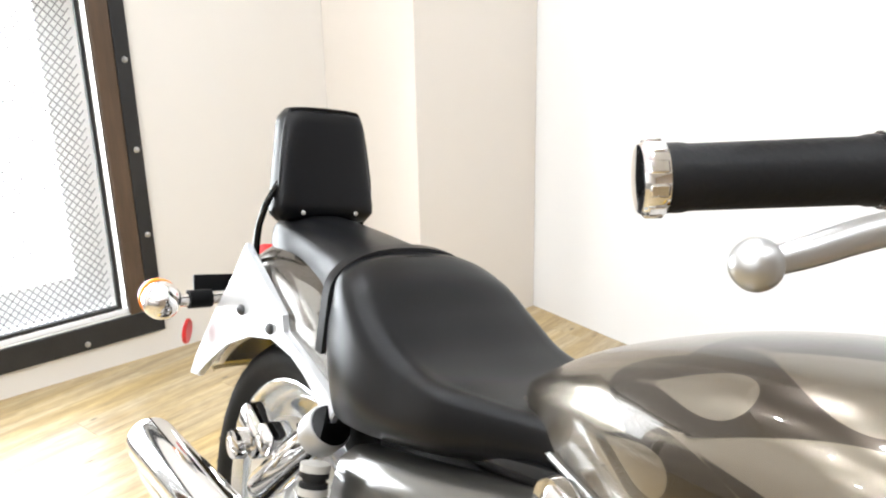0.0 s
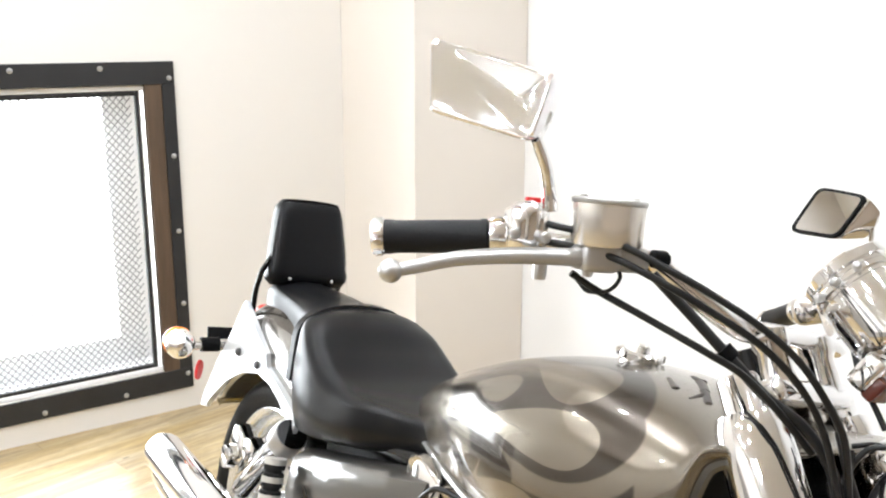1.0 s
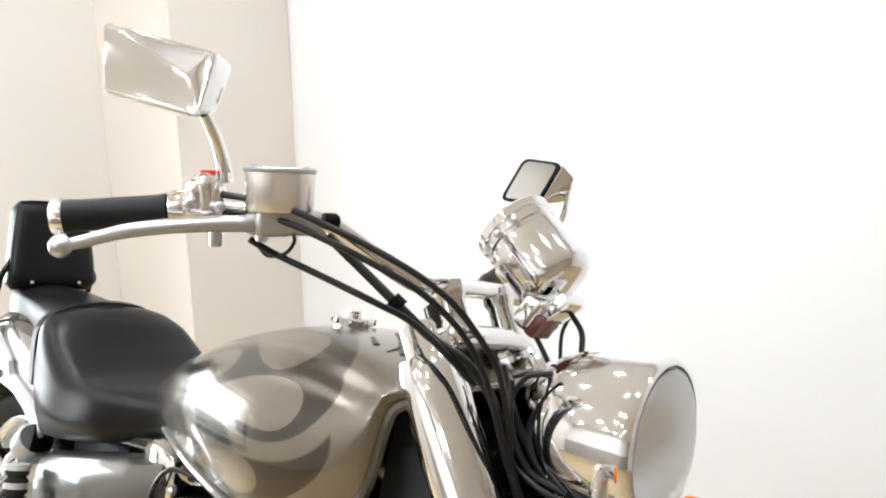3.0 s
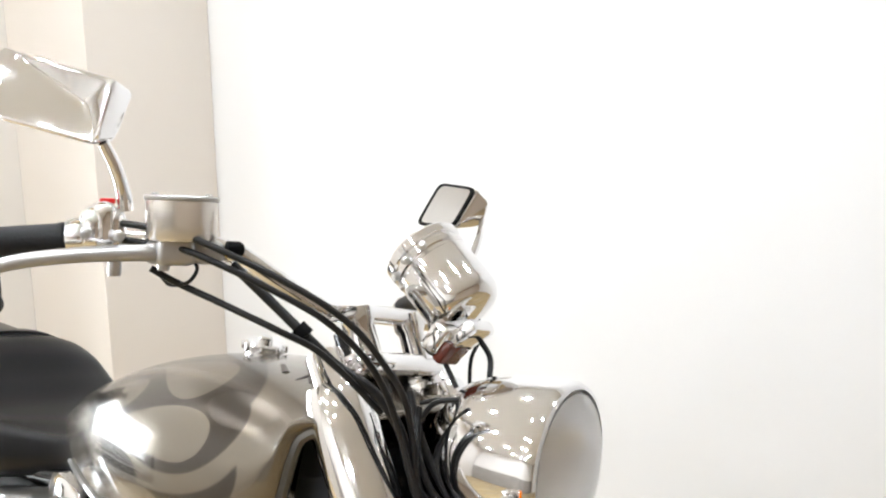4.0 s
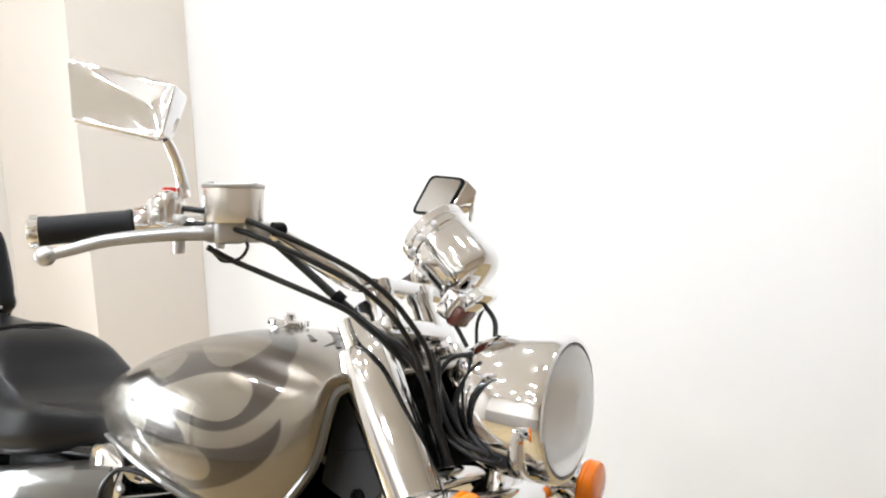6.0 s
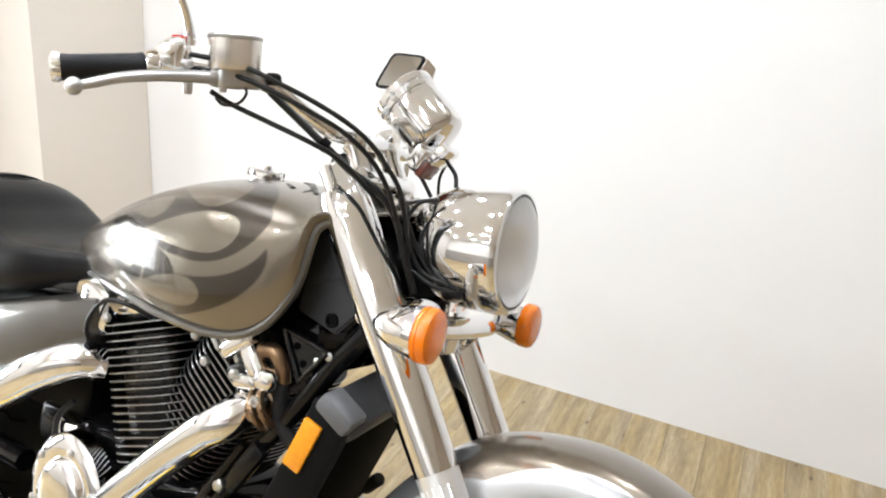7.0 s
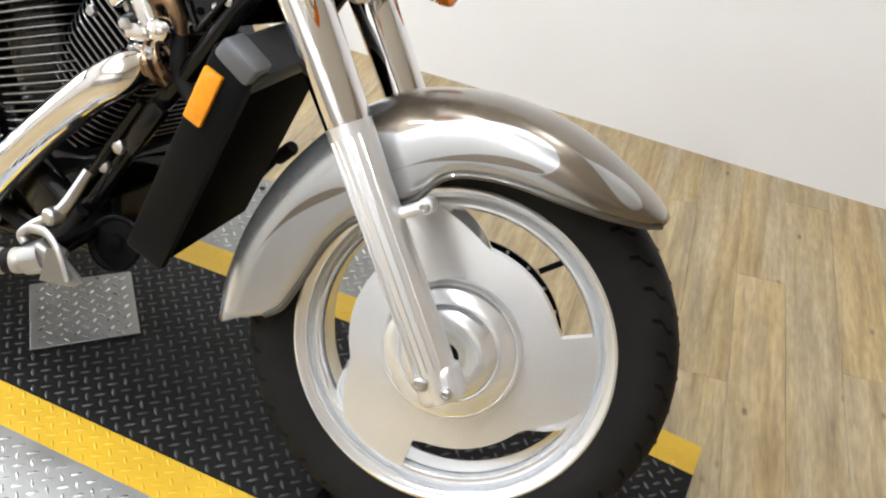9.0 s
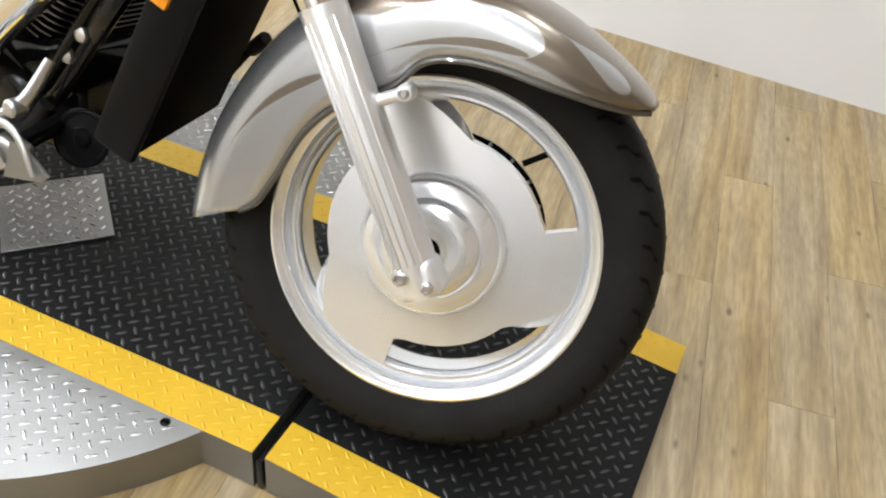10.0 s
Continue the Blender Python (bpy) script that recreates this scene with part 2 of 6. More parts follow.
def plank_material():
    m = material("plank floor", (0.40, 0.30, 0.185), 0.30, 0, 0.2, 3.0, 0.1, 40.0, stretch=(1, 0.12, 1))
    nt = m.node_tree
    p = nt.nodes["Principled BSDF"]
    info = nt.nodes.new("ShaderNodeObjectInfo")
    tc = nt.nodes.new("ShaderNodeTexCoord")
    mp = nt.nodes.new("ShaderNodeMapping")
    mp.inputs["Scale"].default_value = (36, 2.4, 1)
    off = nt.nodes.new("ShaderNodeVectorMath")
    off.operation = "MULTIPLY_ADD"
    off.inputs[1].default_value = (1, 1, 1)
    comb = nt.nodes.new("ShaderNodeCombineXYZ")
    for k in range(3):
        nt.links.new(math_node(nt, "MULTIPLY", info.outputs["Random"], 31.0 + 17 * k), comb.inputs[k])
    nt.links.new(tc.outputs["Object"], mp.inputs[0])
    nt.links.new(mp.outputs[0], off.inputs[0])
    nt.links.new(comb.outputs[0], off.inputs[2])
    grain = nt.nodes.new("ShaderNodeTexNoise")
    grain.inputs["Scale"].default_value, grain.inputs["Detail"].default_value, grain.inputs["Distortion"].default_value = 1.0, 9, 0.35
    nt.links.new(off.outputs[0], grain.inputs["Vector"])
    ramp = nt.nodes.new("ShaderNodeValToRGB")
    ramp.color_ramp.elements[0].position, ramp.color_ramp.elements[0].color = 0.28, (0.27, 0.195, 0.100, 1)
    ramp.color_ramp.elements[1].position, ramp.color_ramp.elements[1].color = 0.72, (0.52, 0.408, 0.234, 1)
    e = ramp.color_ramp.elements.new(0.5)
    e.color = (0.41, 0.307, 0.163, 1)
    nt.links.new(grain.outputs[0], ramp.inputs[0])
    hsv = nt.nodes.new("ShaderNodeHueSaturation")
    nt.links.new(ramp.outputs[0], hsv.inputs["Color"])
    nt.links.new(math_node(nt, "MULTIPLY_ADD", info.outputs["Random"], 0.16, 0.90), hsv.inputs["Value"])
    patch = nt.nodes.new("ShaderNodeTexNoise")
    patch.inputs["Scale"].default_value, patch.inputs["Detail"].default_value = 0.35, 3
    nt.links.new(off.outputs[0], patch.inputs["Vector"])
    grey = nt.nodes.new("ShaderNodeMapRange")
    grey.inputs["From Min"].default_value, grey.inputs["From Max"].default_value = 0.38, 0.64
    grey.inputs["To Min"].default_value, grey.inputs["To Max"].default_value = 0.88, 1.12
    nt.links.new(patch.outputs[0], grey.inputs["Value"])
    nt.links.new(grey.outputs[0], hsv.inputs["Saturation"])
    knot = nt.nodes.new("ShaderNodeTexVoronoi")
    knot.inputs["Scale"].default_value = 5.5
    mp2 = nt.nodes.new("ShaderNodeMapping")
    mp2.inputs["Scale"].default_value = (2.2, 1, 1)
    nt.links.new(tc.outputs["Object"], mp2.inputs[0])
    off2 = nt.nodes.new("ShaderNodeVectorMath")
    off2.operation = "ADD"
    nt.links.new(mp2.outputs[0], off2.inputs[0])
    nt.links.new(comb.outputs[0], off2.inputs[1])
    nt.links.new(off2.outputs[0], knot.inputs["Vector"])
    kr = nt.nodes.new("ShaderNodeMapRange")
    kr.inputs["From Min"].default_value, kr.inputs["From Max"].default_value = 0.03, 0.10
    kr.inputs["To Min"].default_value, kr.inputs["To Max"].default_value = 0.35, 1.0
    nt.links.new(knot.outputs["Distance"], kr.inputs["Value"])
    mul = nt.nodes.new("ShaderNodeMix")
    mul.data_type, mul.blend_type = "RGBA", "MULTIPLY"
    mul.inputs["Factor"].default_value = 1.0
    nt.links.new(hsv.outputs[0], mul.inputs["A"])
    nt.links.new(kr.outputs[0], mul.inputs["B"])
    mp3 = nt.nodes.new("ShaderNodeMapping")
    mp3.inputs["Scale"].default_value = (150, 20, 1)
    nt.links.new(tc.outputs["Object"], mp3.inputs[0])
    pore = nt.nodes.new("ShaderNodeTexNoise")
    pore.inputs["Scale"].default_value, pore.inputs["Detail"].default_value = 1.0, 6
    off3 = nt.nodes.new("ShaderNodeVectorMath")
    off3.operation = "ADD"
    nt.links.new(mp3.outputs[0], off3.inputs[0])
    nt.links.new(comb.outputs[0], off3.inputs[1])
    nt.links.new(off3.outputs[0], pore.inputs["Vector"])
    pr = nt.nodes.new("ShaderNodeMapRange")
    pr.inputs["From Min"].default_value, pr.inputs["From Max"].default_value = 0.3, 0.62
    pr.inputs["To Min"].default_value, pr.inputs["To Max"].default_value = 0.74, 1.0
    nt.links.new(pore.outputs[0], pr.inputs["Value"])
    fleck = nt.nodes.new("ShaderNodeMix")
    fleck.data_type, fleck.blend_type = "RGBA", "MULTIPLY"
    fleck.inputs["Factor"].default_value = 1.0
    nt.links.new(mul.outputs["Result"], fleck.inputs["A"])
    nt.links.new(pr.outputs[0], fleck.inputs["B"])
    nt.links.new(fleck.outputs["Result"], p.inputs["Base Color"])
    return m


PLANK = plank_material()



# ---- mesh helpers ----
def finish(bm, name, mat, smooth=True, sharp=40):
    bmesh.ops.recalc_face_normals(bm, faces=bm.faces)
    me = bpy.data.meshes.new(name)
    if smooth:
        for f in bm.faces:
            f.smooth = True
        for e in bm.edges:
            if len(e.link_faces) == 2 and e.calc_face_angle(0) > radians(sharp):
                e.smooth = False
    bm.to_mesh(me)
    bm.free()
    me.materials.append(mat)
    return me


def part(name, bm, mat, parent=None, label="", smooth=True, sharp=40):
    ob = new(name, finish(bm, name, mat, smooth, sharp))
    ob.parent = parent
    if label:
        ob["label"] = label
    return ob


def box(bm, size, m=None, bevel=0.0, segs=2):
    r = bmesh.ops.create_cube(bm, size=1.0)
    bmesh.ops.transform(bm, matrix=(m or Matrix()) @ Matrix.Diagonal((*size, 1)), verts=r["verts"])
    if bevel:
        edges = list({e for v in r["verts"] for e in v.link_edges})
        bmesh.ops.bevel(bm, geom=edges, offset=bevel, segments=segs, affect="EDGES", profile=0.5)
    return bm


def boxed(size, m=None, bevel=0.0, segs=2):
    return box(bmesh.new(), size, m, bevel, segs)


def loft(bm, rings, closed=True, caps=True):
    rows = [[bm.verts.new(p) for p in ring] for ring in rings]
    n = len(rows[0])
    for a, b in zip(rows, rows[1:]):
        for k in range(n if closed else n - 1):
            bm.faces.new((a[k], a[(k + 1) % n], b[(k + 1) % n], b[k]))
    if caps and closed:
        bm.faces.new(rows[0][::-1])
        bm.faces.new(rows[-1])
    return bm


def lathe(bm, profile, segs=40, m=None):
    """profile: (radius, height) from bottom to top; turns round z."""
    m = m or Matrix()
    rows = []
    for r, h in profile:
        if r < 1e-6:
            rows.append([bm.verts.new(m @ Vector((0, 0, h)))])
        else:
            rows.append([bm.verts.new(m @ Vector((r * math.cos(2 * math.pi * k / segs), r * math.sin(2 * math.pi * k / segs), h))) for k in range(segs)])
    for a, b in zip(rows, rows[1:]):
        for k in range(segs):
            q = [a[k % len(a)], a[(k + 1) % len(a)], b[(k + 1) % len(b)], b[k % len(b)]]
            q = list(dict.fromkeys(q))
            if len(q) > 2:
                bm.faces.new(q)
    return bm


def turned(profile, segs=40, m=None):
    return lathe(bmesh.new(), profile, segs, m)


def along(p0, p1):
    """A pose with z from p0 to p1."""
    d = Vector(p1) - Vector(p0)
    return Matrix.Translation(p0) @ d.to_track_quat("Z", "Y").to_matrix().to_4x4()


def rod(bm, p0, p1, r, segs=16, r1=None):
    d = (Vector(p1) - Vector(p0)).length
    return lathe(bm, [(0, 0), (r, 0), (r if r1 is None else r1, d), (0, d)], segs, along(p0, p1))


def spline(points, steps=8):
    ps = [Vector(p) for p in points]
    ps = [ps[0] * 2 - ps[1]] + ps + [ps[-1] * 2 - ps[-2]]
    out = []
    for a, b, c, d in zip(ps, ps[1:], ps[2:], ps[3:]):
        for k in range(steps):
            t = k / steps
            out.append(0.5 * (2 * b + (c - a) * t + (2 * a - 5 * b + 4 * c - d) * t * t + (3 * b - a - 3 * c + d) * t ** 3))
    return out + [ps[-2]]


def tube(bm, points, radius, segs=12, steps=8, smooth=True, flat=1.0):
    """A bent round bar; radius may be a number or a function of 0..1."""
    path = spline(points, steps) if smooth else [Vector(p) for p in points]
    rings, side = [], None
    for k, p in enumerate(path):
        d = (path[min(k + 1, len(path) - 1)] - path[max(k - 1, 0)]).normalized()
        side = (side or (Vector((0, 0, 1)) if abs(d.z) < 0.9 else Vector((1, 0, 0))))
        side = (side - d * side.dot(d)).normalized()
        up = d.cross(side)
        r = radius(k / (len(path) - 1)) if callable(radius) else radius
        rings.append([p + r * (math.cos(a) * side + flat * math.sin(a) * up) for a in (2 * math.pi * j / segs for j in range(segs))])
    return loft(bm, rings)


def moved(bm, m):
    bmesh.ops.transform(bm, matrix=m, verts=bm.verts)
    return bm


def table(x, rows):
    """Smooth value at x from rows of (x, value)."""
    if x <= rows[0][0]:
        return rows[0][1]
    for (a, va), (b, vb) in zip(rows, rows[1:]):
        if x <= b:
            break
    xs, vs = [r[0] for r in rows], [r[1] for r in rows]
    if x >= xs[-1]:
        return vs[-1]
    i = max(q for q in range(len(xs) - 1) if xs[q] <= x)
    slopes = [(vs[q + 1] - vs[q]) / (xs[q + 1] - xs[q]) for q in range(len(xs) - 1)]

    def tangent(q):
        if q == 0 or q == len(xs) - 1:
            return slopes[0] if q == 0 else slopes[-1]
        s0, s1 = slopes[q - 1], slopes[q]
        if s0 * s1 <= 0:
            return 0.0
        h0, h1 = xs[q] - xs[q - 1], xs[q + 1] - xs[q]
        return 3 * (h0 + h1) / ((2 * h1 + h0) / s0 + (h1 + 2 * h0) / s1)

    h = xs[i + 1] - xs[i]
    u = (x - xs[i]) / h
    return ((2 * u ** 3 - 3 * u ** 2 + 1) * vs[i] + (u ** 3 - 2 * u ** 2 + u) * h * tangent(i)
            + (3 * u ** 2 - 2 * u ** 3) * vs[i + 1] + (u ** 3 - u ** 2) * h * tangent(i + 1))


# ---- the room ----
X_WIN, X_COL, Y_COL, Y_BACK, X_FRONT, Y_FRONT, Z_TOP = -2.86, -2.296, 2.05, 2.60, 3.6, -3.4, 3.0


def wall(name, x0, x1, y0, y1, z0, z1, label, mat=WALL):
    ob = part(name, boxed((x1 - x0, y1 - y0, z1 - z0), pose((x0 + x1) / 2, (y0 + y1) / 2, (z0 + z1) / 2)), mat, None, label, False)
    return tagged(ob, category="wall", kind="structure")


WIN_Y0, WIN_Y1, WIN_Z0, WIN_Z1 = -0.45, 1.235, 0.175, 1.315
window_wall = bmesh.new()
for (y0, y1, z0, z1) in ((Y_FRONT, WIN_Y0 - 0.034, 0, Z_TOP), (WIN_Y1 + 0.034, Y_BACK + 0.15, 0, Z_TOP), (WIN_Y0 - 0.034, WIN_Y1 + 0.034, 0, WIN_Z0), (WIN_Y0 - 0.034, WIN_Y1 + 0.034, WIN_Z1, Z_TOP)):
    box(window_wall, (0.2, y1 - y0, z1 - z0), pose(X_WIN - 0.1, (y0 + y1) / 2, (z0 + z1) / 2))
tagged(part("wall_west", window_wall, WEST_WALL, None, "", False), "cream painted wall with a low mesh-covered window opening", "wall", kind="structure")
wall("wall_north", X_WIN, X_FRONT, Y_BACK, Y_BACK + 0.15, 0, Z_TOP, "plain white painted showroom wall behind the motorcycle")
wall("wall_east", X_FRONT, X_FRONT + 0.15, Y_FRONT, Y_BACK + 0.15, 0, Z_TOP, "plain tan painted wall closing the room", BEIGE_WALL)
wall("wall_south", X_WIN - 0.2, X_FRONT + 0.15, Y_FRONT - 0.15, Y_FRONT, 0, Z_TOP, "plain off-white painted wall closing the room", BROWN_WALL)
# added panel, out of view: gives chrome and paint something dark to reflect
tagged(part("trim", boxed((X_FRONT - X_WIN - 0.02, 0.02, 1.25), pose((X_FRONT + X_WIN) / 2, Y_FRONT + 0.011, 0.626), 0.003, 1), DARK_PANEL, None, "", False), "unseen taupe panel added along the closing wall to darken reflections", "trim", kind="structure")
# darker than the walls: shade of the east face is in the paint
wall("column", X_WIN + 0.002, X_COL, Y_COL, Y_BACK - 0.002, 0, Z_TOP, "boxed column in the room's corner, its east face's shade put into the cream paint", SHADED_COLUMN)
tagged(part("ceiling", boxed((X_FRONT - X_WIN + 0.4, Y_BACK - Y_FRONT + 0.3, 0.1), pose((X_FRONT + X_WIN) / 2, (Y_BACK + Y_FRONT) / 2, Z_TOP + 0.05)), CEILING, None, "", False), "plain white ceiling", "ceiling", kind="structure")


def downlight(x, y):
    root = tagged(new("downlight"), "small round white ceiling downlight", "downlight", "ceiling downlights")
    root.matrix_world = pose(x, y, Z_TOP - 0.05)
    part("housing", turned([(0.070, 0.05), (0.070, 0.0), (0.055, -0.004), (0.047, 0.01), (0.047, 0.05)], 24), CEILING, root)
    part("lamp_lens", turned([(0.046, 0.006), (0.03, 0.0), (0, -0.003)], 20), SPOT, root, "glowing lamp lens")


lamp_rng = random.Random(5)
for lx in (-2.2, -1.25, -0.35, 0.55):
    for ly in (-2.7, -1.6, -0.5, 0.6):
        downlight(lx + lamp_rng.uniform(-0.2, 0.2), ly + lamp_rng.uniform(-0.2, 0.2))
for lx, ly in ((1.1, -2.0), (-1.9, 1.55), (-0.8, 1.6), (0.85, 1.8)):
    downlight(lx, ly)

# ---- the motorcycle's frame of reference ----
DECK = 0.085
BIKE = pose(0, 0.802, 0.10, 0, 0, -3.8) @ pose(0, 0, 0, -11.8)
RAKE, STEER_LEFT = 32.0, 12.0
STEER = pose(0.019, 0, 1.05) @ pose(0, 0, 0, 0, -RAKE, 0) @ pose(0, 0, 0, 0, 0, STEER_LEFT)
RIGHT = STEER @ pose(0, 0, 0, 0, 0, 8.5)
LEVEL = 90 + RAKE

# ---- the motorcycle ----
bike = tagged(new("motorcycle"), "silver and brown flame-painted cruiser motorcycle leaning on its side stand", "motorcycle")
bike.matrix_world = BIKE


def tank_section(x):
    top = table(x, [(-0.62, 0.80), (-0.53, 0.865), (-0.44, 0.912), (-0.33, 0.957), (-0.22, 0.988), (-0.12, 1.004), (-0.04, 1.007), (0.03, 1.005), (0.15, 0.996)])
    low = table(x, [(-0.62, 0.765), (-0.53, 0.75), (-0.42, 0.752), (-0.30, 0.752), (-0.20, 0.75), (-0.10, 0.752), (-0.04, 0.760), (-0.005, 0.771), (0.035, 0.795), (0.070, 0.836), (0.090, 0.878), (0.096, 0.915), (0.099, 0.942), (0.102, 0.960), (0.108, 0.971), (0.12, 0.978), (0.15, 0.983)])
    wide = table(x, [(-0.62, 0.045), (-0.58, 0.075), (-0.50, 0.108), (-0.40, 0.142), (-0.30, 0.168), (-0.20, 0.184), (-0.10, 0.192), (0.0, 0.19), (0.08, 0.184), (0.098, 0.177), (0.108, 0.164), (0.12, 0.150), (0.15, 0.122)])
    ring = []
    mid = low + 0.50 * (top - low)
    for k in range(15):
        a = math.pi / 2 * k / 14
        ring.append((wide * math.sin(a) ** 0.92, mid + (top - mid) * math.cos(a) ** 0.9))
    for k in range(1, 9):
        t = k / 8
        ring.append((wide * (1 - 0.10 * t ** 2.5), mid + (low - mid) * t))
    return ring


TANK_X = [-0.62 + 0.66 * q / 38 for q in range(39)] + [0.048, 0.056, 0.064, 0.072, 0.080, 0.087, 0.093, 0.098, 0.102, 0.106, 0.111, 0.117, 0.125, 0.137, 0.15]


def build_tank():
    rings = []
    for x in TANK_X:
        half = tank_section(x)
        rings.append([Vector((x, -y, z)) for y, z in half[::-1]] + [Vector((x, y, z)) for y, z in half[1:]])
    bm = loft(bmesh.new(), rings, False, False)
    n = len(rings[0])
    bm.verts.ensure_lookup_table()
    bm.faces.new([bm.verts[k] for k in range(n)])
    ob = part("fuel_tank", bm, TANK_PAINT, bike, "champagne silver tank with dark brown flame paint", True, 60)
    lay_skin(ob, lambda p: (p.x, 0.75 * p.z - 0.66 * abs(p.y)))
    mod = ob.modifiers.new("thickness", "SOLIDIFY")
    mod.thickness, mod.offset = 0.004, -1
    for side in (-1, 1):
        edge = []
        for x in TANK_X:
            y, z = tank_section(x)[-1]
            edge.append((x, side * y, z))
        part("tank_seam", tube(bmesh.new(), edge, 0.0075, 8, 2), SILVER_PAINT, ob, "rolled bright lip of the tank")
    cap = turned([(0, 0), (0.036, 0), (0.036, 0.012), (0.033, 0.014), (0.033, 0.018), (0.038, 0.02), (0.038, 0.03), (0.034, 0.034), (0.012, 0.034), (0.012, 0.042), (0.009, 0.045), (0, 0.045)], 40, pose(-0.172, 0, 0.988, 0, 3, 0) @ Matrix.Scale(0.80, 4))
    cap_ob = part("fuel_cap", cap, CHROME, bike, "chrome fuel filler cap")
    for k in range(8):
        part("cap_lug", boxed((0.010, 0.008, 0.012), pose(-0.172, 0, 1.008) @ pose(0, 0, 0, 0, 0, 45 * k) @ pose(0.029, 0, 0), 0.003), CHROME, cap_ob)
    return ob


tank = build_tank()


def soft_block(name, sections, mat, parent, label="", power=0.8, dish=lambda x: 0.0):
    """sections: (x, half width, bottom, side top, crown): a padded shape along x."""
    rings = []
    for x, w, low, side, crown in sections:
        half = [(0.0, crown)]
        for k in range(1, 13):
            a = math.pi / 2 * k / 12
            half.append((w * math.sin(a) ** 0.85, side + (crown - side) * math.cos(a) ** power))
        for t in (0.25, 0.5, 0.75, 1.0):
            half.append((w * (1 + 0.03 * math.sin(math.pi * t) - 0.10 * t * t), side + (low - side) * t))
        half.append((w * 0.55, low - 0.004))
        deep = dish(x)
        half = [(y, z - deep * max(0.0, 1 - (y / (0.84 * w)) ** 2) ** 0.6 if k < 13 else z) for k, (y, z) in enumerate(half)]
        rings.append([Vector((x, -y, z)) for y, z in half[::-1]] + [Vector((x, y, z)) for y, z in half[1:]])
    bm = loft(bmesh.new(), rings)
    return part(name, bm, mat, parent, label, True, 50)


def rows_between(sections, count):
    out = []
    keys = [s[0] for s in sections]
    for k in range(count):
        x = keys[0] + (keys[-1] - keys[0]) * k / (count - 1)
        out.append((x, *[table(x, [(s[0], s[j]) for s in sections]) for j in range(1, 5)]))
    return out


rider = soft_block("rider_seat", rows_between([
    (-1.00, 0.118, 0.70, 0.785, 0.850), (-0.97, 0.138, 0.655, 0.79, 0.866), (-0.91, 0.158, 0.630, 0.762, 0.858), (-0.84, 0.165, 0.640, 0.73, 0.828), (-0.76, 0.160, 0.657, 0.715, 0.797),
    (-0.68, 0.152, 0.677, 0.735, 0.785), (-0.60, 0.124, 0.700, 0.752, 0.785), (-0.52, 0.10, 0.725, 0.765, 0.79), (-0.45, 0.095, 0.742, 0.77, 0.79), (-0.42, 0.075, 0.75, 0.768, 0.78)], 44), VINYL, bike, "black vinyl rider's seat, dished and smooth", power=0.55, dish=lambda x: table(x, [(-1.0, 0.0), (-0.95, 0.006), (-0.85, 0.021), (-0.72, 0.024), (-0.62, 0.018), (-0.54, 0.005), (-0.5, 0.0), (-0.4, 0.0)]))
soft_block("passenger_seat", rows_between([
    (-1.36, 0.055, 0.765, 0.80, 0.822), (-1.32, 0.072, 0.765, 0.81, 0.845), (-1.2, 0.080, 0.765, 0.81, 0.857), (-1.08, 0.092, 0.755, 0.80, 0.861), (-0.96, 0.12, 0.74, 0.79, 0.862)], 20), VINYL, bike, "black vinyl passenger seat")


def seat_band(x0, x1, lift):
    """A band that follows the seat's own section."""
    rings = []
    for x, up in ((x0, 0.0), (x0 + 0.003, lift), (x1 - 0.003, lift), (x1, 0.0)):
        w, low, side, crown = 0.131, 0.70, 0.792, 0.862
        half = [(0.0, crown + up)]
        for q in range(1, 9):
            a = math.pi / 2 * q / 8
            half.append(((w + up) * math.sin(a) ** 0.85, side + (crown + up - side) * math.cos(a) ** 0.9))
        half += [((w + up), side + (low - side) * f) for f in (0.3, 0.6, 1.0)]
        rings.append([Vector((x, -y, z)) for y, z in half[::-1]] + [Vector((x, y, z)) for y, z in half[1:]])
    return loft(bmesh.new(), rings, False, False)


part("seat_strap", seat_band(-1.008, -0.982, 0.007), VINYL, bike, "narrow vinyl strap across the seat joint")

# backrest
PAD = pose(-1.285, 0.004, 0.838, 0, -17, 0)
rings = []
for k in range(15):
    t = k / 14
    h = 0.205 * t
    grow = math.sin(min(1, t / 0.12) * math.pi / 2) ** 0.6 * math.sin(min(1, (1 - t) / 0.12) * math.pi / 2) ** 0.6
    w = (0.103 - 0.024 * t) * (0.86 + 0.14 * grow)
    d = 0.033 * (0.45 + 0.55 * grow)
    rings.append([PAD @ Vector((d * math.copysign(abs(math.cos(a)) ** 0.45, math.cos(a)), w * math.copysign(abs(math.sin(a)) ** 0.35, math.sin(a)), h)) for a in (2 * math.pi * j / 36 for j in range(36))])
pad = part("backrest_pad", loft(bmesh.new(), rings), VINYL, bike, "black vinyl backrest pad", True, 50)
part("pad_piping", tube(bmesh.new(), [PAD @ Vector((0.018, y, z)) for y, z in ((-0.09, 0.012), (-0.093, 0.06), (-0.086, 0.13), (-0.074, 0.19), (-0.05, 0.202), (0.05, 0.202), (0.074, 0.19), (0.086, 0.13), (0.093, 0.06), (0.09, 0.012))], 0.0035, 6, 4), VINYL, pad)
for y in (-0.054, 0.054):
    part("pad_button", turned([(0.004, 0), (0.004, 0.002), (0.002, 0.0035), (0, 0.0035)], 12, PAD @ pose(0.0305, y, 0.013, 0, 90, 0)), FIN_STEEL, pad, "small bright screw")
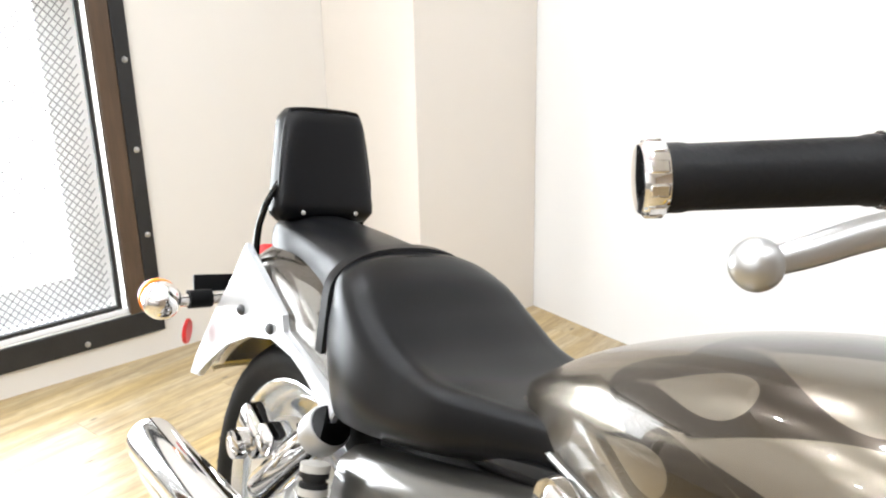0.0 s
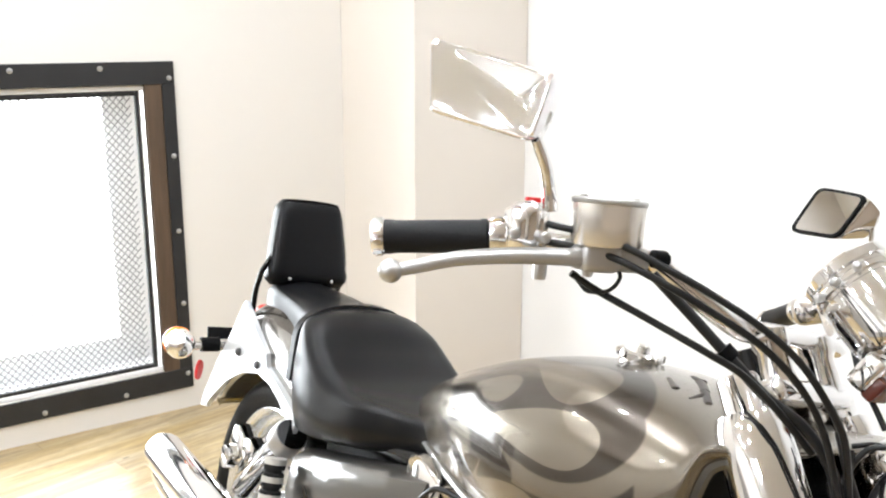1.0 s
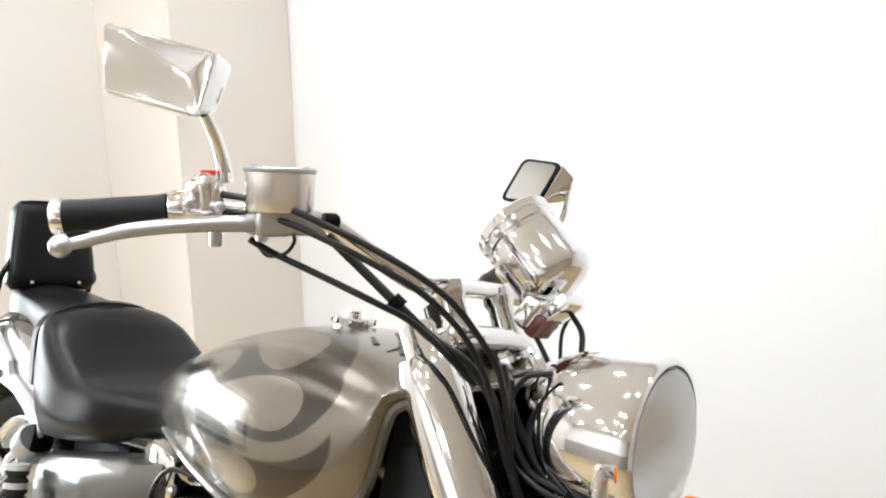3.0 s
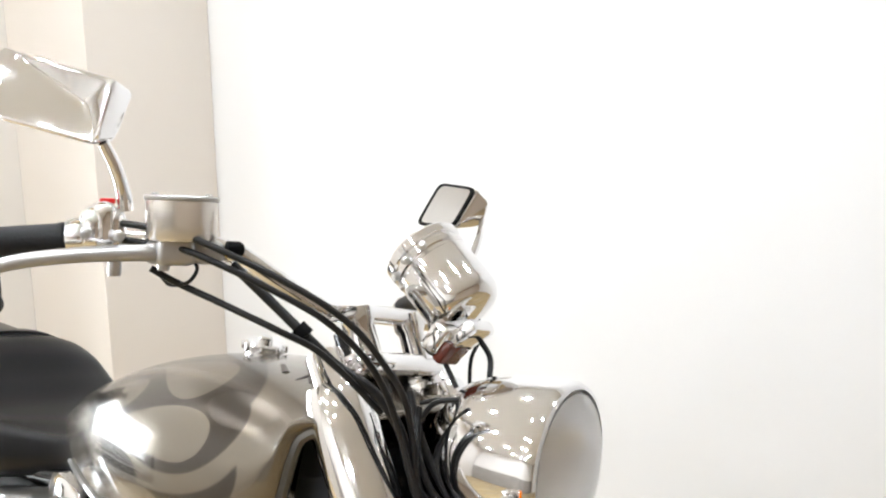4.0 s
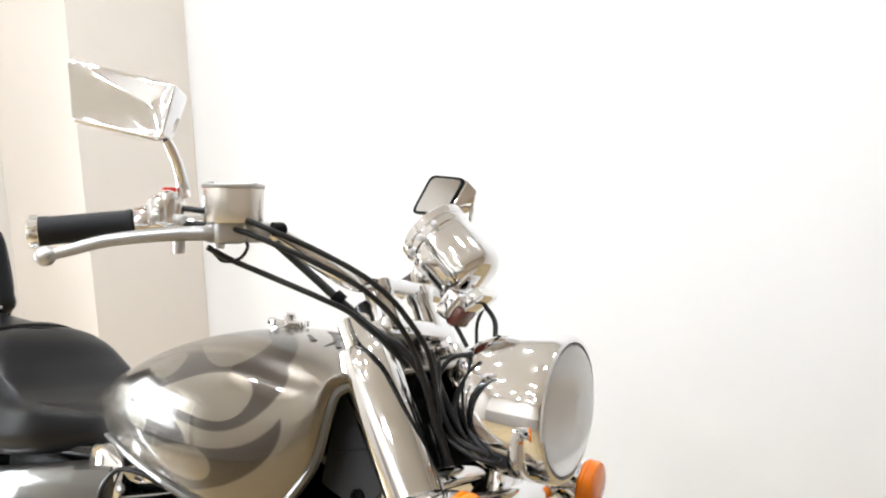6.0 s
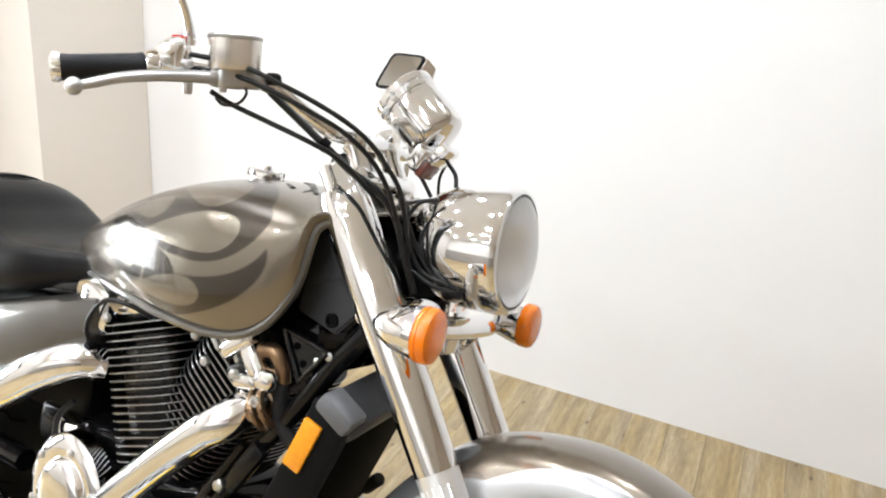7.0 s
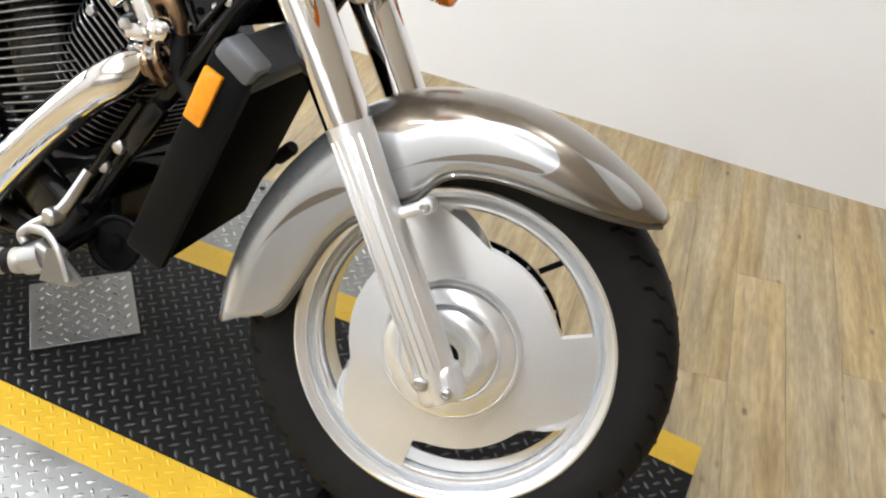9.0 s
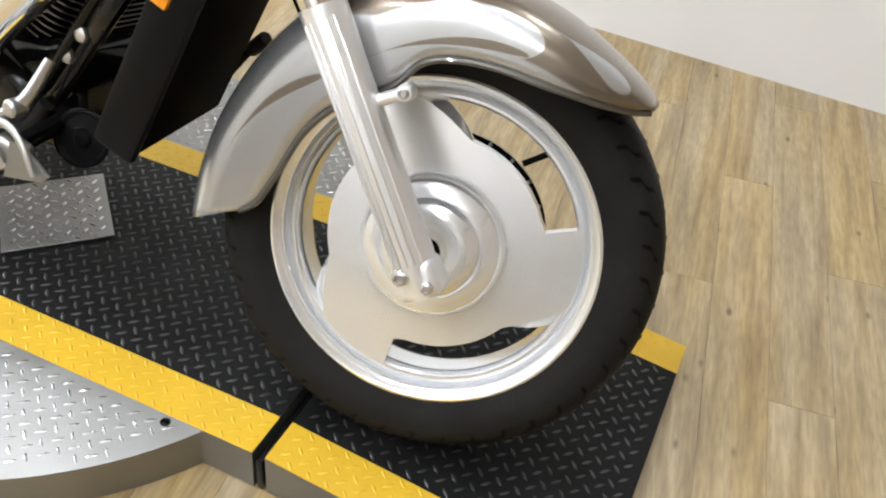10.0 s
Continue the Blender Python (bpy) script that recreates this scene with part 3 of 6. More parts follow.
for s in (-1, 1):
    part("sissy_bar", tube(bmesh.new(), [(-1.314, s * 0.105, 0.749), (-1.319, s * 0.105, 0.787), (-1.317, s * 0.105, 0.821), (-1.308, s * 0.105, 0.843), (-1.293, s * 0.105, 0.872), (-1.30, s * 0.07, 0.93)], 0.0065, 10), BLACK_METAL, bike, "thin black backrest bar")

# rear fender
AX_R = Vector((-1.125, 0, 0.315))


def arc_fender(centre, a0, a1, count, crown, side, width, skew=lambda a: 0.0):
    """A rolled mudguard round centre: crown(a), side(a), width(a) in degrees of a, 0 ahead and 90 up."""
    rings = []
    for k in range(count):
        a = a0 + (a1 - a0) * k / (count - 1)
        rc, rs, w, lean = crown(a), side(a), width(a), skew(a)
        half = []
        for j in range(10):
            q = math.pi / 2 * j / 9
            half.append((w * math.sin(q) ** 0.85, rs + (rc - rs) * (0.35 + 0.65 * math.cos(q) ** 0.8)))
        half += [(w * 1.0, rs + (rc - rs) * 0.17), (w * 1.0, rs)]
        ring = [(-y, r) for y, r in half[::-1]] + [(y, r) for y, r in half[1:]]
        turns = [radians(a + lean * (r - rs) / (rc - rs)) for y, r in ring]
        rings.append([centre + Vector((r * math.cos(q), y, r * math.sin(q))) for (y, r), q in zip(ring, turns)])
    return loft(bmesh.new(), rings, False, False)


def thick(ob, t=0.003):
    mod = ob.modifiers.new("thickness", "SOLIDIFY")
    mod.thickness, mod.offset = t, -1
    return ob


rear_fender = thick(part("rear_fender", arc_fender(AX_R, 58, 160, 44,
    lambda a: table(a, [(58, 0.47), (80, 0.485), (100, 0.505), (114, 0.52), (130, 0.482), (145, 0.452), (160, 0.432)]),
    lambda a: table(a, [(58, 0.345), (80, 0.350), (95, 0.352), (118, 0.340), (138, 0.335), (150, 0.372), (160, 0.418)]),
    lambda a: table(a, [(58, 0.118), (130, 0.122), (150, 0.11), (160, 0.075)])), FENDER_SILVER, bike, "silver rear fender with brown flame paint", True, 60))
lay_skin(rear_fender, lambda p: (p.x, 0.75 * p.z - 0.66 * abs(p.y)))
RAIL = [(-1.307, 0.791), (-1.287, 0.774), (-1.229, 0.752), (-1.135, 0.713), (-1.126, 0.684), (-1.039, 0.667), (-0.967, 0.648), (-0.917, 0.628), (-0.966, 0.607), (-1.033, 0.645), (-1.088, 0.660), (-1.165, 0.6625), (-1.253, 0.637), (-1.344, 0.588), (-1.427, 0.520), (-1.461, 0.477), (-1.506, 0.466), (-1.485, 0.515), (-1.42, 0.614), (-1.345, 0.721)]


def outline_plate(ring, y0, y1, bevel=0.003):
    """A plate cut to an outline of the side view, between two planes."""
    bm = bmesh.new()
    a = [bm.verts.new((x, y0, z)) for x, z in ring]
    b = [bm.verts.new((x, y1, z)) for x, z in ring]
    faces = [bm.faces.new(a), bm.faces.new(b[::-1])]
    for k in range(len(ring)):
        bm.faces.new((a[k], b[k], b[(k + 1) % len(ring)], a[(k + 1) % len(ring)]))
    if bevel:
        bmesh.ops.bevel(bm, geom=[e for f in faces for e in f.edges], offset=bevel, segments=2, affect="EDGES")
    return bm


for s in (-1, 1):
    part("fender_rail", outline_plate(RAIL, s * 0.133, s * 0.118), BRIGHT_SILVER, rear_fender, "bright silver rail beside the fender")
    for x, z in ((-1.288, 0.672), (-1.169, 0.677)):
        part("fender_bolt", turned([(0.010, 0), (0.010, 0.006), (0.005, 0.010), (0, 0.010)], 6, pose(x, s * 0.133, z, -90 * s, 0, 0)), DECK_LUG, rear_fender)


def wheel_base(name, centre, tyre_r, rim_r, tube_w, label):
    """A tyre with its rim on a level axle; the axle lies along y."""
    root = new(name)
    root.parent, root.matrix_local = bike, centre
    root["label"] = label
    turn = pose(0, 0, 0, 90, 0, 0)
    side = tyre_r - rim_r
    prof = []
    for k in range(25):
        a = math.pi * (k / 24) * 1.24 - math.pi * 0.12
        ca, sa = math.cos(a), math.sin(a)
        prof.append((rim_r + side * 0.46 + side * 0.54 * math.copysign(abs(sa) ** 0.85, sa), tube_w * math.copysign(abs(ca) ** 0.8, ca)))
    prof = [(rim_r - 0.004, tube_w * 0.80)] + prof + [(rim_r - 0.004, -tube_w * 0.80)]
    tyre = part("tyre", lathe(bmesh.new(), prof[::-1], 96, turn), RUBBER, root, "black road tyre", True, 50)
    bm = bmesh.new()

    def skin(a_deg, turn_deg, lift=0.0016):
        ca, sa = math.cos(radians(a_deg)), math.sin(radians(a_deg))
        r = rim_r + side * 0.46 + side * 0.54 * math.copysign(abs(sa) ** 0.85, sa) + lift
        y = (tube_w + lift) * math.copysign(abs(ca) ** 0.8, ca)
        return Vector((r * math.cos(radians(turn_deg)), y, r * math.sin(radians(turn_deg))))

    marks = ((80, 0.0), (58, 1.4), (49, 4.6), (36, 5.4), (28, 8.4), (12, 9.4))
    zigzag = [tuple(p[i] + (q[i] - p[i]) * f / 5 for i in (0, 1)) for p, q in zip(marks, marks[1:]) for f in range(5)] + [marks[-1]]
    for k in range(40):
        for flip in (0, 1):
            rows = []
            for a_deg, go in zigzag:
                a_deg = 180 - a_deg if flip else a_deg
                go = go + 9.0 * k + 4.5 * flip
                rows.append([bm.verts.new(skin(a_deg, go - 0.6)), bm.verts.new(skin(a_deg, go + 0.6))])
            for p, q in zip(rows, rows[1:]):
                bm.faces.new((p[0], p[1], q[1], q[0]))
    tagged(part("tread_groove", bm, BLACK_PLASTIC, tyre, "", False), kind="stuff")
    half_rim = [(0.845, 0.30), (0.855, 0.46), (0.875, 0.52), (0.890, 0.50), (0.900, 0.44), (0.915, 0.46), (0.925, 0.66), (0.935, 0.74), (0.985, 0.86), (1.0, 0.84)]
    rim = [(rim_r * r, -tube_w * y) for r, y in half_rim] + [(rim_r * r, tube_w * y) for r, y in half_rim[::-1]] + [(rim_r * 0.845, -tube_w * 0.30)]
    part("rim", lathe(bmesh.new(), rim[::-1], 80, turn), WHEEL_METAL, root, "polished cast rim")
    return root, turn


front_wheel, TURN_Y = wheel_base("front_wheel", pose(-0.004, 0, 0.006) @ STEER @ pose(0.043, 0.048, -0.886, 0, 0, 6), 0.341, 0.253, 0.068, "front wheel with polished three-slot disc")


def slot_low(q, span):
    """The inner edge of a slot, as a part of the disc's radius: blunt at one end, drawn out to a blade at the other."""
    return 0.742 + 0.238 * max(0.0, 1 - (span - q) / 26) ** 1.25 + 0.02 * max(0.0, 1 - q / 6)


def slotted_disc(r_in, r_out, slots, thick_y, y_mid):
    """A dished wheel disc; slots are (start, end) in degrees, seen from the right side, between two radii."""
    bm = bmesh.new()
    cols = []
    for k, (s0, s1) in enumerate(slots):
        span = (s1 - s0) % 360
        gap = (slots[(k + 1) % len(slots)][0] - s1) % 360
        cols += [(s0 + span * q / 44, slot_low(span * q / 44, span), True) for q in range(44)]
        cols += [(s1 + gap * q / 12, 0.98 - 0.238 * min(1.0, q / 8), False) for q in range(12)]
    n = len(cols)
    fixed = [r_in / r_out, 0.30, 0.48, 0.60, 0.70]

    def edge(k, y):
        a, low, _ = cols[k % n]
        out = []
        for f in fixed + [low, 0.985, 1.0]:
            r = f * r_out
            dish = 0.010 * (1 - f ** 2) if y < y_mid else 0.0
            out.append(bm.verts.new((r * math.cos(radians(a)), y - dish, r * math.sin(radians(a)))))
        return out

    y0, y1 = y_mid - thick_y / 2, y_mid + thick_y / 2
    near, far = [edge(k, y0) for k in range(n)], [edge(k, y1) for k in range(n)]
    last = len(fixed) + 2
    for k in range(n):
        q = (k + 1) % n
        hole = cols[k][2]
        for j in range(last):
            if hole and j == len(fixed):
                continue
            bm.faces.new((near[k][j], near[q][j], near[q][j + 1], near[k][j + 1]))
            bm.faces.new((far[k][j + 1], far[q][j + 1], far[q][j], far[k][j]))
        if hole:
            for j in (len(fixed), len(fixed) + 1):
                bm.faces.new((near[k][j], near[q][j], far[q][j], far[k][j]))
            for c, other in ((k, cols[k - 1][2]), (q, cols[q][2])):
                if not other:
                    j = len(fixed)
                    bm.faces.new((near[c][j], near[c][j + 1], far[c][j + 1], far[c][j]))
    return bm


def slot_blade(r_out, s0, s1, y):
    """The thin sloping facet at the drawn-out end of a slot."""
    span = (s1 - s0) % 360
    low, high = [], []
    for k in range(13):
        q = span - 27 + 42 * k / 12
        a = radians(s0 + q)
        r0 = r_out * (slot_low(min(q, span), span) - 0.012 - 0.10 * max(0.0, q - span) / 15)
        r1 = min(r0 + r_out * 0.10 * math.sin(math.pi * k / 12) ** 0.8, r_out * 0.99)
        low.append(Vector((r0 * math.cos(a), y, r0 * math.sin(a))))
        high.append(Vector((r1 * math.cos(a), y + 0.010, r1 * math.sin(a))))
    back = [p + Vector((0, 0.003, 0)) for p in low], [p + Vector((0, 0.003, 0)) for p in high]
    return loft(bmesh.new(), [[a, b, d, c] for a, b, c, d in zip(low, high, *back)])


FRONT_SLOTS = ((-9, 78), (111, 198), (231, 318))
part("wheel_disc", slotted_disc(0.03, 0.224, FRONT_SLOTS, 0.016, -0.030), WHEEL_METAL, front_wheel, "polished aluminium wheel disc with three curved slots", True, 35)
for s0, s1 in FRONT_SLOTS:
    part("slot_blade", slot_blade(0.224, s0, s1, -0.039), WHEEL_METAL, front_wheel, "thin sloping facet at the slot's end")
hub = [(0, -0.070), (0.020, -0.070), (0.021, -0.088), (0.03, -0.090), (0.045, -0.094), (0.062, -0.094), (0.072, -0.086), (0.078, -0.078), (0.098, -0.074), (0.104, -0.068), (0.110, -0.060), (0.110, 0.02), (0.05, 0.04), (0, 0.04)]
part("hub", lathe(bmesh.new(), [(r, -h) for r, h in hub], 64, TURN_Y), WHEEL_METAL, front_wheel, "stepped polished hub")
part("hub_bore", turned([(0, 0.071), (0.0195, 0.071), (0.0195, 0.0725), (0, 0.0725)], 24, TURN_Y), BLACK_PLASTIC, front_wheel, "dark bore of the hub")
front_disc = part("brake_disc", turned([(0.10, 0.0), (0.162, 0.0), (0.162, 0.005), (0.10, 0.005), (0.10, 0.0)], 64, TURN_Y @ pose(0, 0, -0.035)), BLACK_METAL, front_wheel, "dark steel brake disc")
for k in range(24):
    part("disc_rivet", turned([(0, 0), (0.0032, 0), (0.0026, 0.0016), (0, 0.002)], 8, TURN_Y @ pose(0, 0, 0, 0, 0, 15 * k) @ pose(0.157, 0, -0.030)), STEEL, front_disc, "small bright rivet")
part("valve_stem", rod(bmesh.new(), (0.215 * math.cos(radians(22)), -0.006, 0.215 * math.sin(radians(22))), (0.178 * math.cos(radians(26)), -0.02, 0.178 * math.sin(radians(26))), 0.0048, 10), BLACK_PLASTIC, front_wheel, "black tyre valve")

# front fender
FC = Vector((0.035, 0.0, -0.885))
front = arc_fender(FC, 17.9, 149, 60,
    lambda a: table(a, [(17.9, 0.402), (22, 0.403), (32, 0.401), (45, 0.404), (60, 0.406), (75, 0.406), (90, 0.396), (108, 0.379), (126, 0.371), (149, 0.376)]),
    lambda a: table(a, [(17.9, 0.392), (19.5, 0.381), (22, 0.370), (27, 0.350), (39, 0.323), (47, 0.314), (57, 0.304), (63, 0.297), (68, 0.285), (71, 0.270), (75, 0.256), (84, 0.246), (100, 0.242), (110, 0.2365), (127, 0.228), (140, 0.236), (145, 0.246), (149, 0.268)]),
    lambda a: table(a, [(17.9, 0.030), (20, 0.052), (25, 0.074), (40, 0.089), (60, 0.092), (90, 0.092), (149, 0.088)]),
    lambda a: table(a, [(120, 0.0), (149, 9.0)]))
# the arc is built in the steered plane, then laid into the bike
bmesh.ops.transform(front, matrix=STEER, verts=front.verts)
lips = []
front.verts.ensure_lookup_table()
ring_n = 23
for side_index in (0, ring_n - 1):
    lips.append([front.verts[r * ring_n + side_index].co.copy() for r in range(60)])
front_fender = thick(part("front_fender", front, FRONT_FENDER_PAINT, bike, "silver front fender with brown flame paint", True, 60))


def unrolled(p):
    q = STEER.inverted() @ p
    du, dw = q.x - FC.x, q.z - FC.z
    return -math.degrees(math.atan2(dw, du)) * 0.0068, -0.8 * abs(q.y) - 0.9 * (0.405 - math.hypot(du, dw))


lay_skin(front_fender, unrolled)


for lip in lips:
    part("fender_lip", tube(bmesh.new(), lip, 0.0042, 8, 2), SILVER_PAINT, front_fender, "rolled fender edge")


def steered(bm):
    return moved(bm, STEER)


# fork
for s in (-1, 1):
    v = 0.120 * s
    LEG = pose(0.028, v, 0, 0, -2.6, 0)
    leg = part("fork_slider", steered(turned([(0, -0.92), (0.024, -0.92), (0.027, -0.905), (0.030, -0.86), (0.031, -0.60), (0.033, -0.53), (0.033, -0.505), (0, -0.505)], 28, LEG)), POLISHED, bike, "polished lower fork leg")
    part("axle_clamp", steered(boxed((0.062, 0.05, 0.055), LEG @ pose(0, 0, -0.895), 0.012, 3)), POLISHED, leg)
    for uu, ww, rr in ((0.018, -0.882, 0.012), (0.05, -0.905, 0.009)):
        part("clamp_bolt", steered(turned([(rr, 0), (rr, 0.007), (rr * 0.6, 0.009), (rr * 0.6, 0.005), (0, 0.005)], 6, LEG @ pose(uu - 0.035, s * 0.025, ww, -90 * s, 0, 0))), STEEL, leg)
    boss = bmesh.new()
    rod(boss, (0.065, v, -0.648), (0.122, v * 0.95, -0.648), 0.009, 12)
    lathe(boss, [(0, -0.012), (0.0105, -0.012), (0.012, -0.010), (0.012, 0.010), (0.0105, 0.012), (0, 0.012)], 16, pose(0.126, v * 0.95, -0.648, 90, 0, 0))
    part("fender_stay", steered(boss), POLISHED, leg)
    part("stay_screw", steered(turned([(0, 0), (0.008, 0), (0.008, 0.003), (0.005, 0.005), (0.005, 0.002), (0, 0.002)], 12, pose(0.126, v * 0.95 + s * 0.012, -0.648, -90 * s, 0, 0))), STEEL, leg, "steel screw in the stay's end")
    for k in range(5):
        part("leg_rib", steered(boxed((0.004, 0.004, 0.34), LEG @ pose(0.0108 * (k - 2), s * (0.0315 - 0.0016 * (k - 2) ** 2), -0.70), 0.0015, 1)), POLISHED, leg)
    part("fork_cover", steered(turned([(0, -0.512), (0.0335, -0.512), (0.034, -0.50), (0.0365, -0.36), (0.0395, -0.22), (0.0405, -0.12), (0.039, -0.085), (0.034, -0.068), (0, -0.062)], 32, LEG)), CHROME, bike, "smooth chrome fork cover")
    part("fork_tube", steered(turned([(0, -0.52), (0.023, -0.52), (0.023, -0.03), (0.02, -0.025), (0, -0.025)], 20, LEG)), CHROME, bike)
part("axle", steered(turned([(0, -0.125), (0.011, -0.125), (0.011, 0.125), (0, 0.125)], 16, pose(0.039, 0, -0.885, 90, 0, 0))), STEEL, bike)
yoke = bmesh.new()
for w, wide in ((-0.26, 0.27), (-0.045, 0.19)):
    box(yoke, (0.07, wide, 0.03), pose(0.03, 0, w), 0.012, 3)
part("triple_clamp", steered(yoke), CHROME, bike, "cast fork yokes")
part("steering_stem", turned([(0, -0.26), (0.028, -0.26), (0.028, 0.02), (0, 0.02)], 24, pose(0.019, 0, 1.05, 0, -RAKE, 0)), BLACK_METAL, bike)

# headlight
HL = STEER @ pose(0.222, 0.0, -0.228, 0, LEVEL - 5, 0) @ pose(0, 0, 0, 1, 0, 0)
shell = turned([(0, -0.168), (0.022, -0.166), (0.044, -0.157), (0.063, -0.141), (0.081, -0.119), (0.0925, -0.090), (0.0985, -0.058), (0.1005, -0.028), (0.1005, -0.004), (0.0995, 0.006), (0.096, 0.012), (0.0905, 0.0135), (0.0895, 0.006)], 64, HL)
headlight = part("headlight", shell, CHROME, bike, "chrome bullet headlight", True, 35)
part("headlight_reflector", turned([(0.085, 0.012), (0.078, -0.02), (0.055, -0.055), (0.02, -0.075), (0, -0.078)], 48, HL), REFLECTOR_BOWL, headlight, "bright inner reflector")
lens = part("headlight_lens", turned([(0.0895, 0.006), (0.0895, 0.0115), (0.082, 0.0165), (0.068, 0.0225), (0.048, 0.0275), (0.025, 0.0305), (0, 0.0315)], 56, HL), LENS_GLASS, headlight, "clear domed headlight glass")
lens.visible_shadow = False
part("headlight_bracket", steered(boxed((0.12, 0.05, 0.02), pose(0.10, 0, -0.295, 0, LEVEL, 0), 0.006)), CHROME, headlight)

# front indicators on their bar
part("indicator_bar", steered(tube(bmesh.new(), [(0.095, -0.20, -0.305), (0.115, -0.10, -0.315), (0.12, 0, -0.318), (0.115, 0.10, -0.315), (0.095, 0.20, -0.305)], 0.019, 14, 6, True, 0.7)), CHROME, bike, "chrome bar between the indicators")


def indicator(m, parent=bike):
    """A bullet indicator that looks along its z."""
    ob = part("indicator", turned([(0, -0.075), (0.008, -0.073), (0.022, -0.06), (0.033, -0.038), (0.039, -0.012), (0.041, 0.0), (0.041, 0.006), (0.038, 0.008), (0, 0.008)], 36, m), CHROME, parent, "chrome bullet indicator")
    part("indicator_lens", turned([(0.0385, 0.008), (0.043, 0.009), (0.043, 0.0145), (0.0412, 0.0150), (0.0412, 0.0165), (0.043, 0.017), (0.043, 0.024), (0.0405, 0.0295), (0.034, 0.0325), (0.018, 0.034), (0, 0.0345)], 32, m), AMBER, ob, "ribbed orange lens")
    return ob


for s in (-1, 1):
    indicator(STEER @ pose(0.130, 0.22 * s, -0.322, 0, LEVEL, 0) @ Matrix.Scale(0.91, 4))

# handlebar
BAR = [(-0.083, -0.361, 0.136), (-0.035, -0.307, 0.118), (-0.003, -0.260, 0.109), (0.015, -0.215, 0.095), (0.035, -0.170, 0.053), (0.049, -0.126, 0.022), (0.050, -0.08, 0.022), (0.048, 0.0, 0.024)]
bar = BAR + [(u, -v, w) for u, v, w in BAR[::-1][1:]]
GRIP_IN, GRIP_OUT = Vector((-0.0855, -0.362, 0.136)), Vector((-0.163, -0.433, 0.151))
part("handlebar", steered(tube(bmesh.new(), [tuple(GRIP_OUT)] + bar + [(GRIP_OUT.x, -GRIP_OUT.y, GRIP_OUT.z)], 0.0125, 14, 8)), CHROME, bike, "wide swept-back chrome handlebar")
for s in (-1, 1):
    flip = Matrix.Diagonal((1, -s, 1, 1))
    p_in, p_out = flip @ GRIP_IN, flip @ GRIP_OUT
    m = STEER @ along(p_in, p_out)
    n = (p_out - p_in).length
    grip = part("grip", turned([(0.0145, -0.004), (0.0185, 0.0), (0.0185, 0.004), (0.0175, 0.007), (0.0172, n - 0.012), (0.018, n - 0.008), (0.018, n), (0, n)], 32, m), GRIP, bike, "black rubber handlebar grip")
    part("grip_end", turned([(0, n), (0.0185, n), (0.019, n + 0.002), (0.0195, n + 0.010), (0.0175, n + 0.013), (0, n + 0.014)], 32, m), CHROME, grip, "chrome grip end cap")
    for q in range(10):
        part("cap_flute", boxed((0.003, 0.007, 0.010), m @ pose(0, 0, n + 0.006, 0, 0, 36 * q) @ pose(0.0187, 0, 0), 0.001, 1), CHROME, grip)
    part("grip_collar", turned([(0.012, -0.028), (0.019, -0.028), (0.022, -0.022), (0.022, -0.012), (0.020, -0.003), (0.012, -0.003)], 28, m), CHROME, grip, "chrome grip collar")


def basis(at, x_way, z_way):
    z = Vector(z_way).normalized()
    x = Vector(x_way)
    x = (x - z * x.dot(z)).normalized()
    y = z.cross(x)
    return Matrix(((x.x, y.x, z.x, at[0]), (x.y, y.y, z.y, at[1]), (x.z, y.z, z.z, at[2]), (0, 0, 0, 1)))


def right_hand(bm):
    return moved(bm, RIGHT)


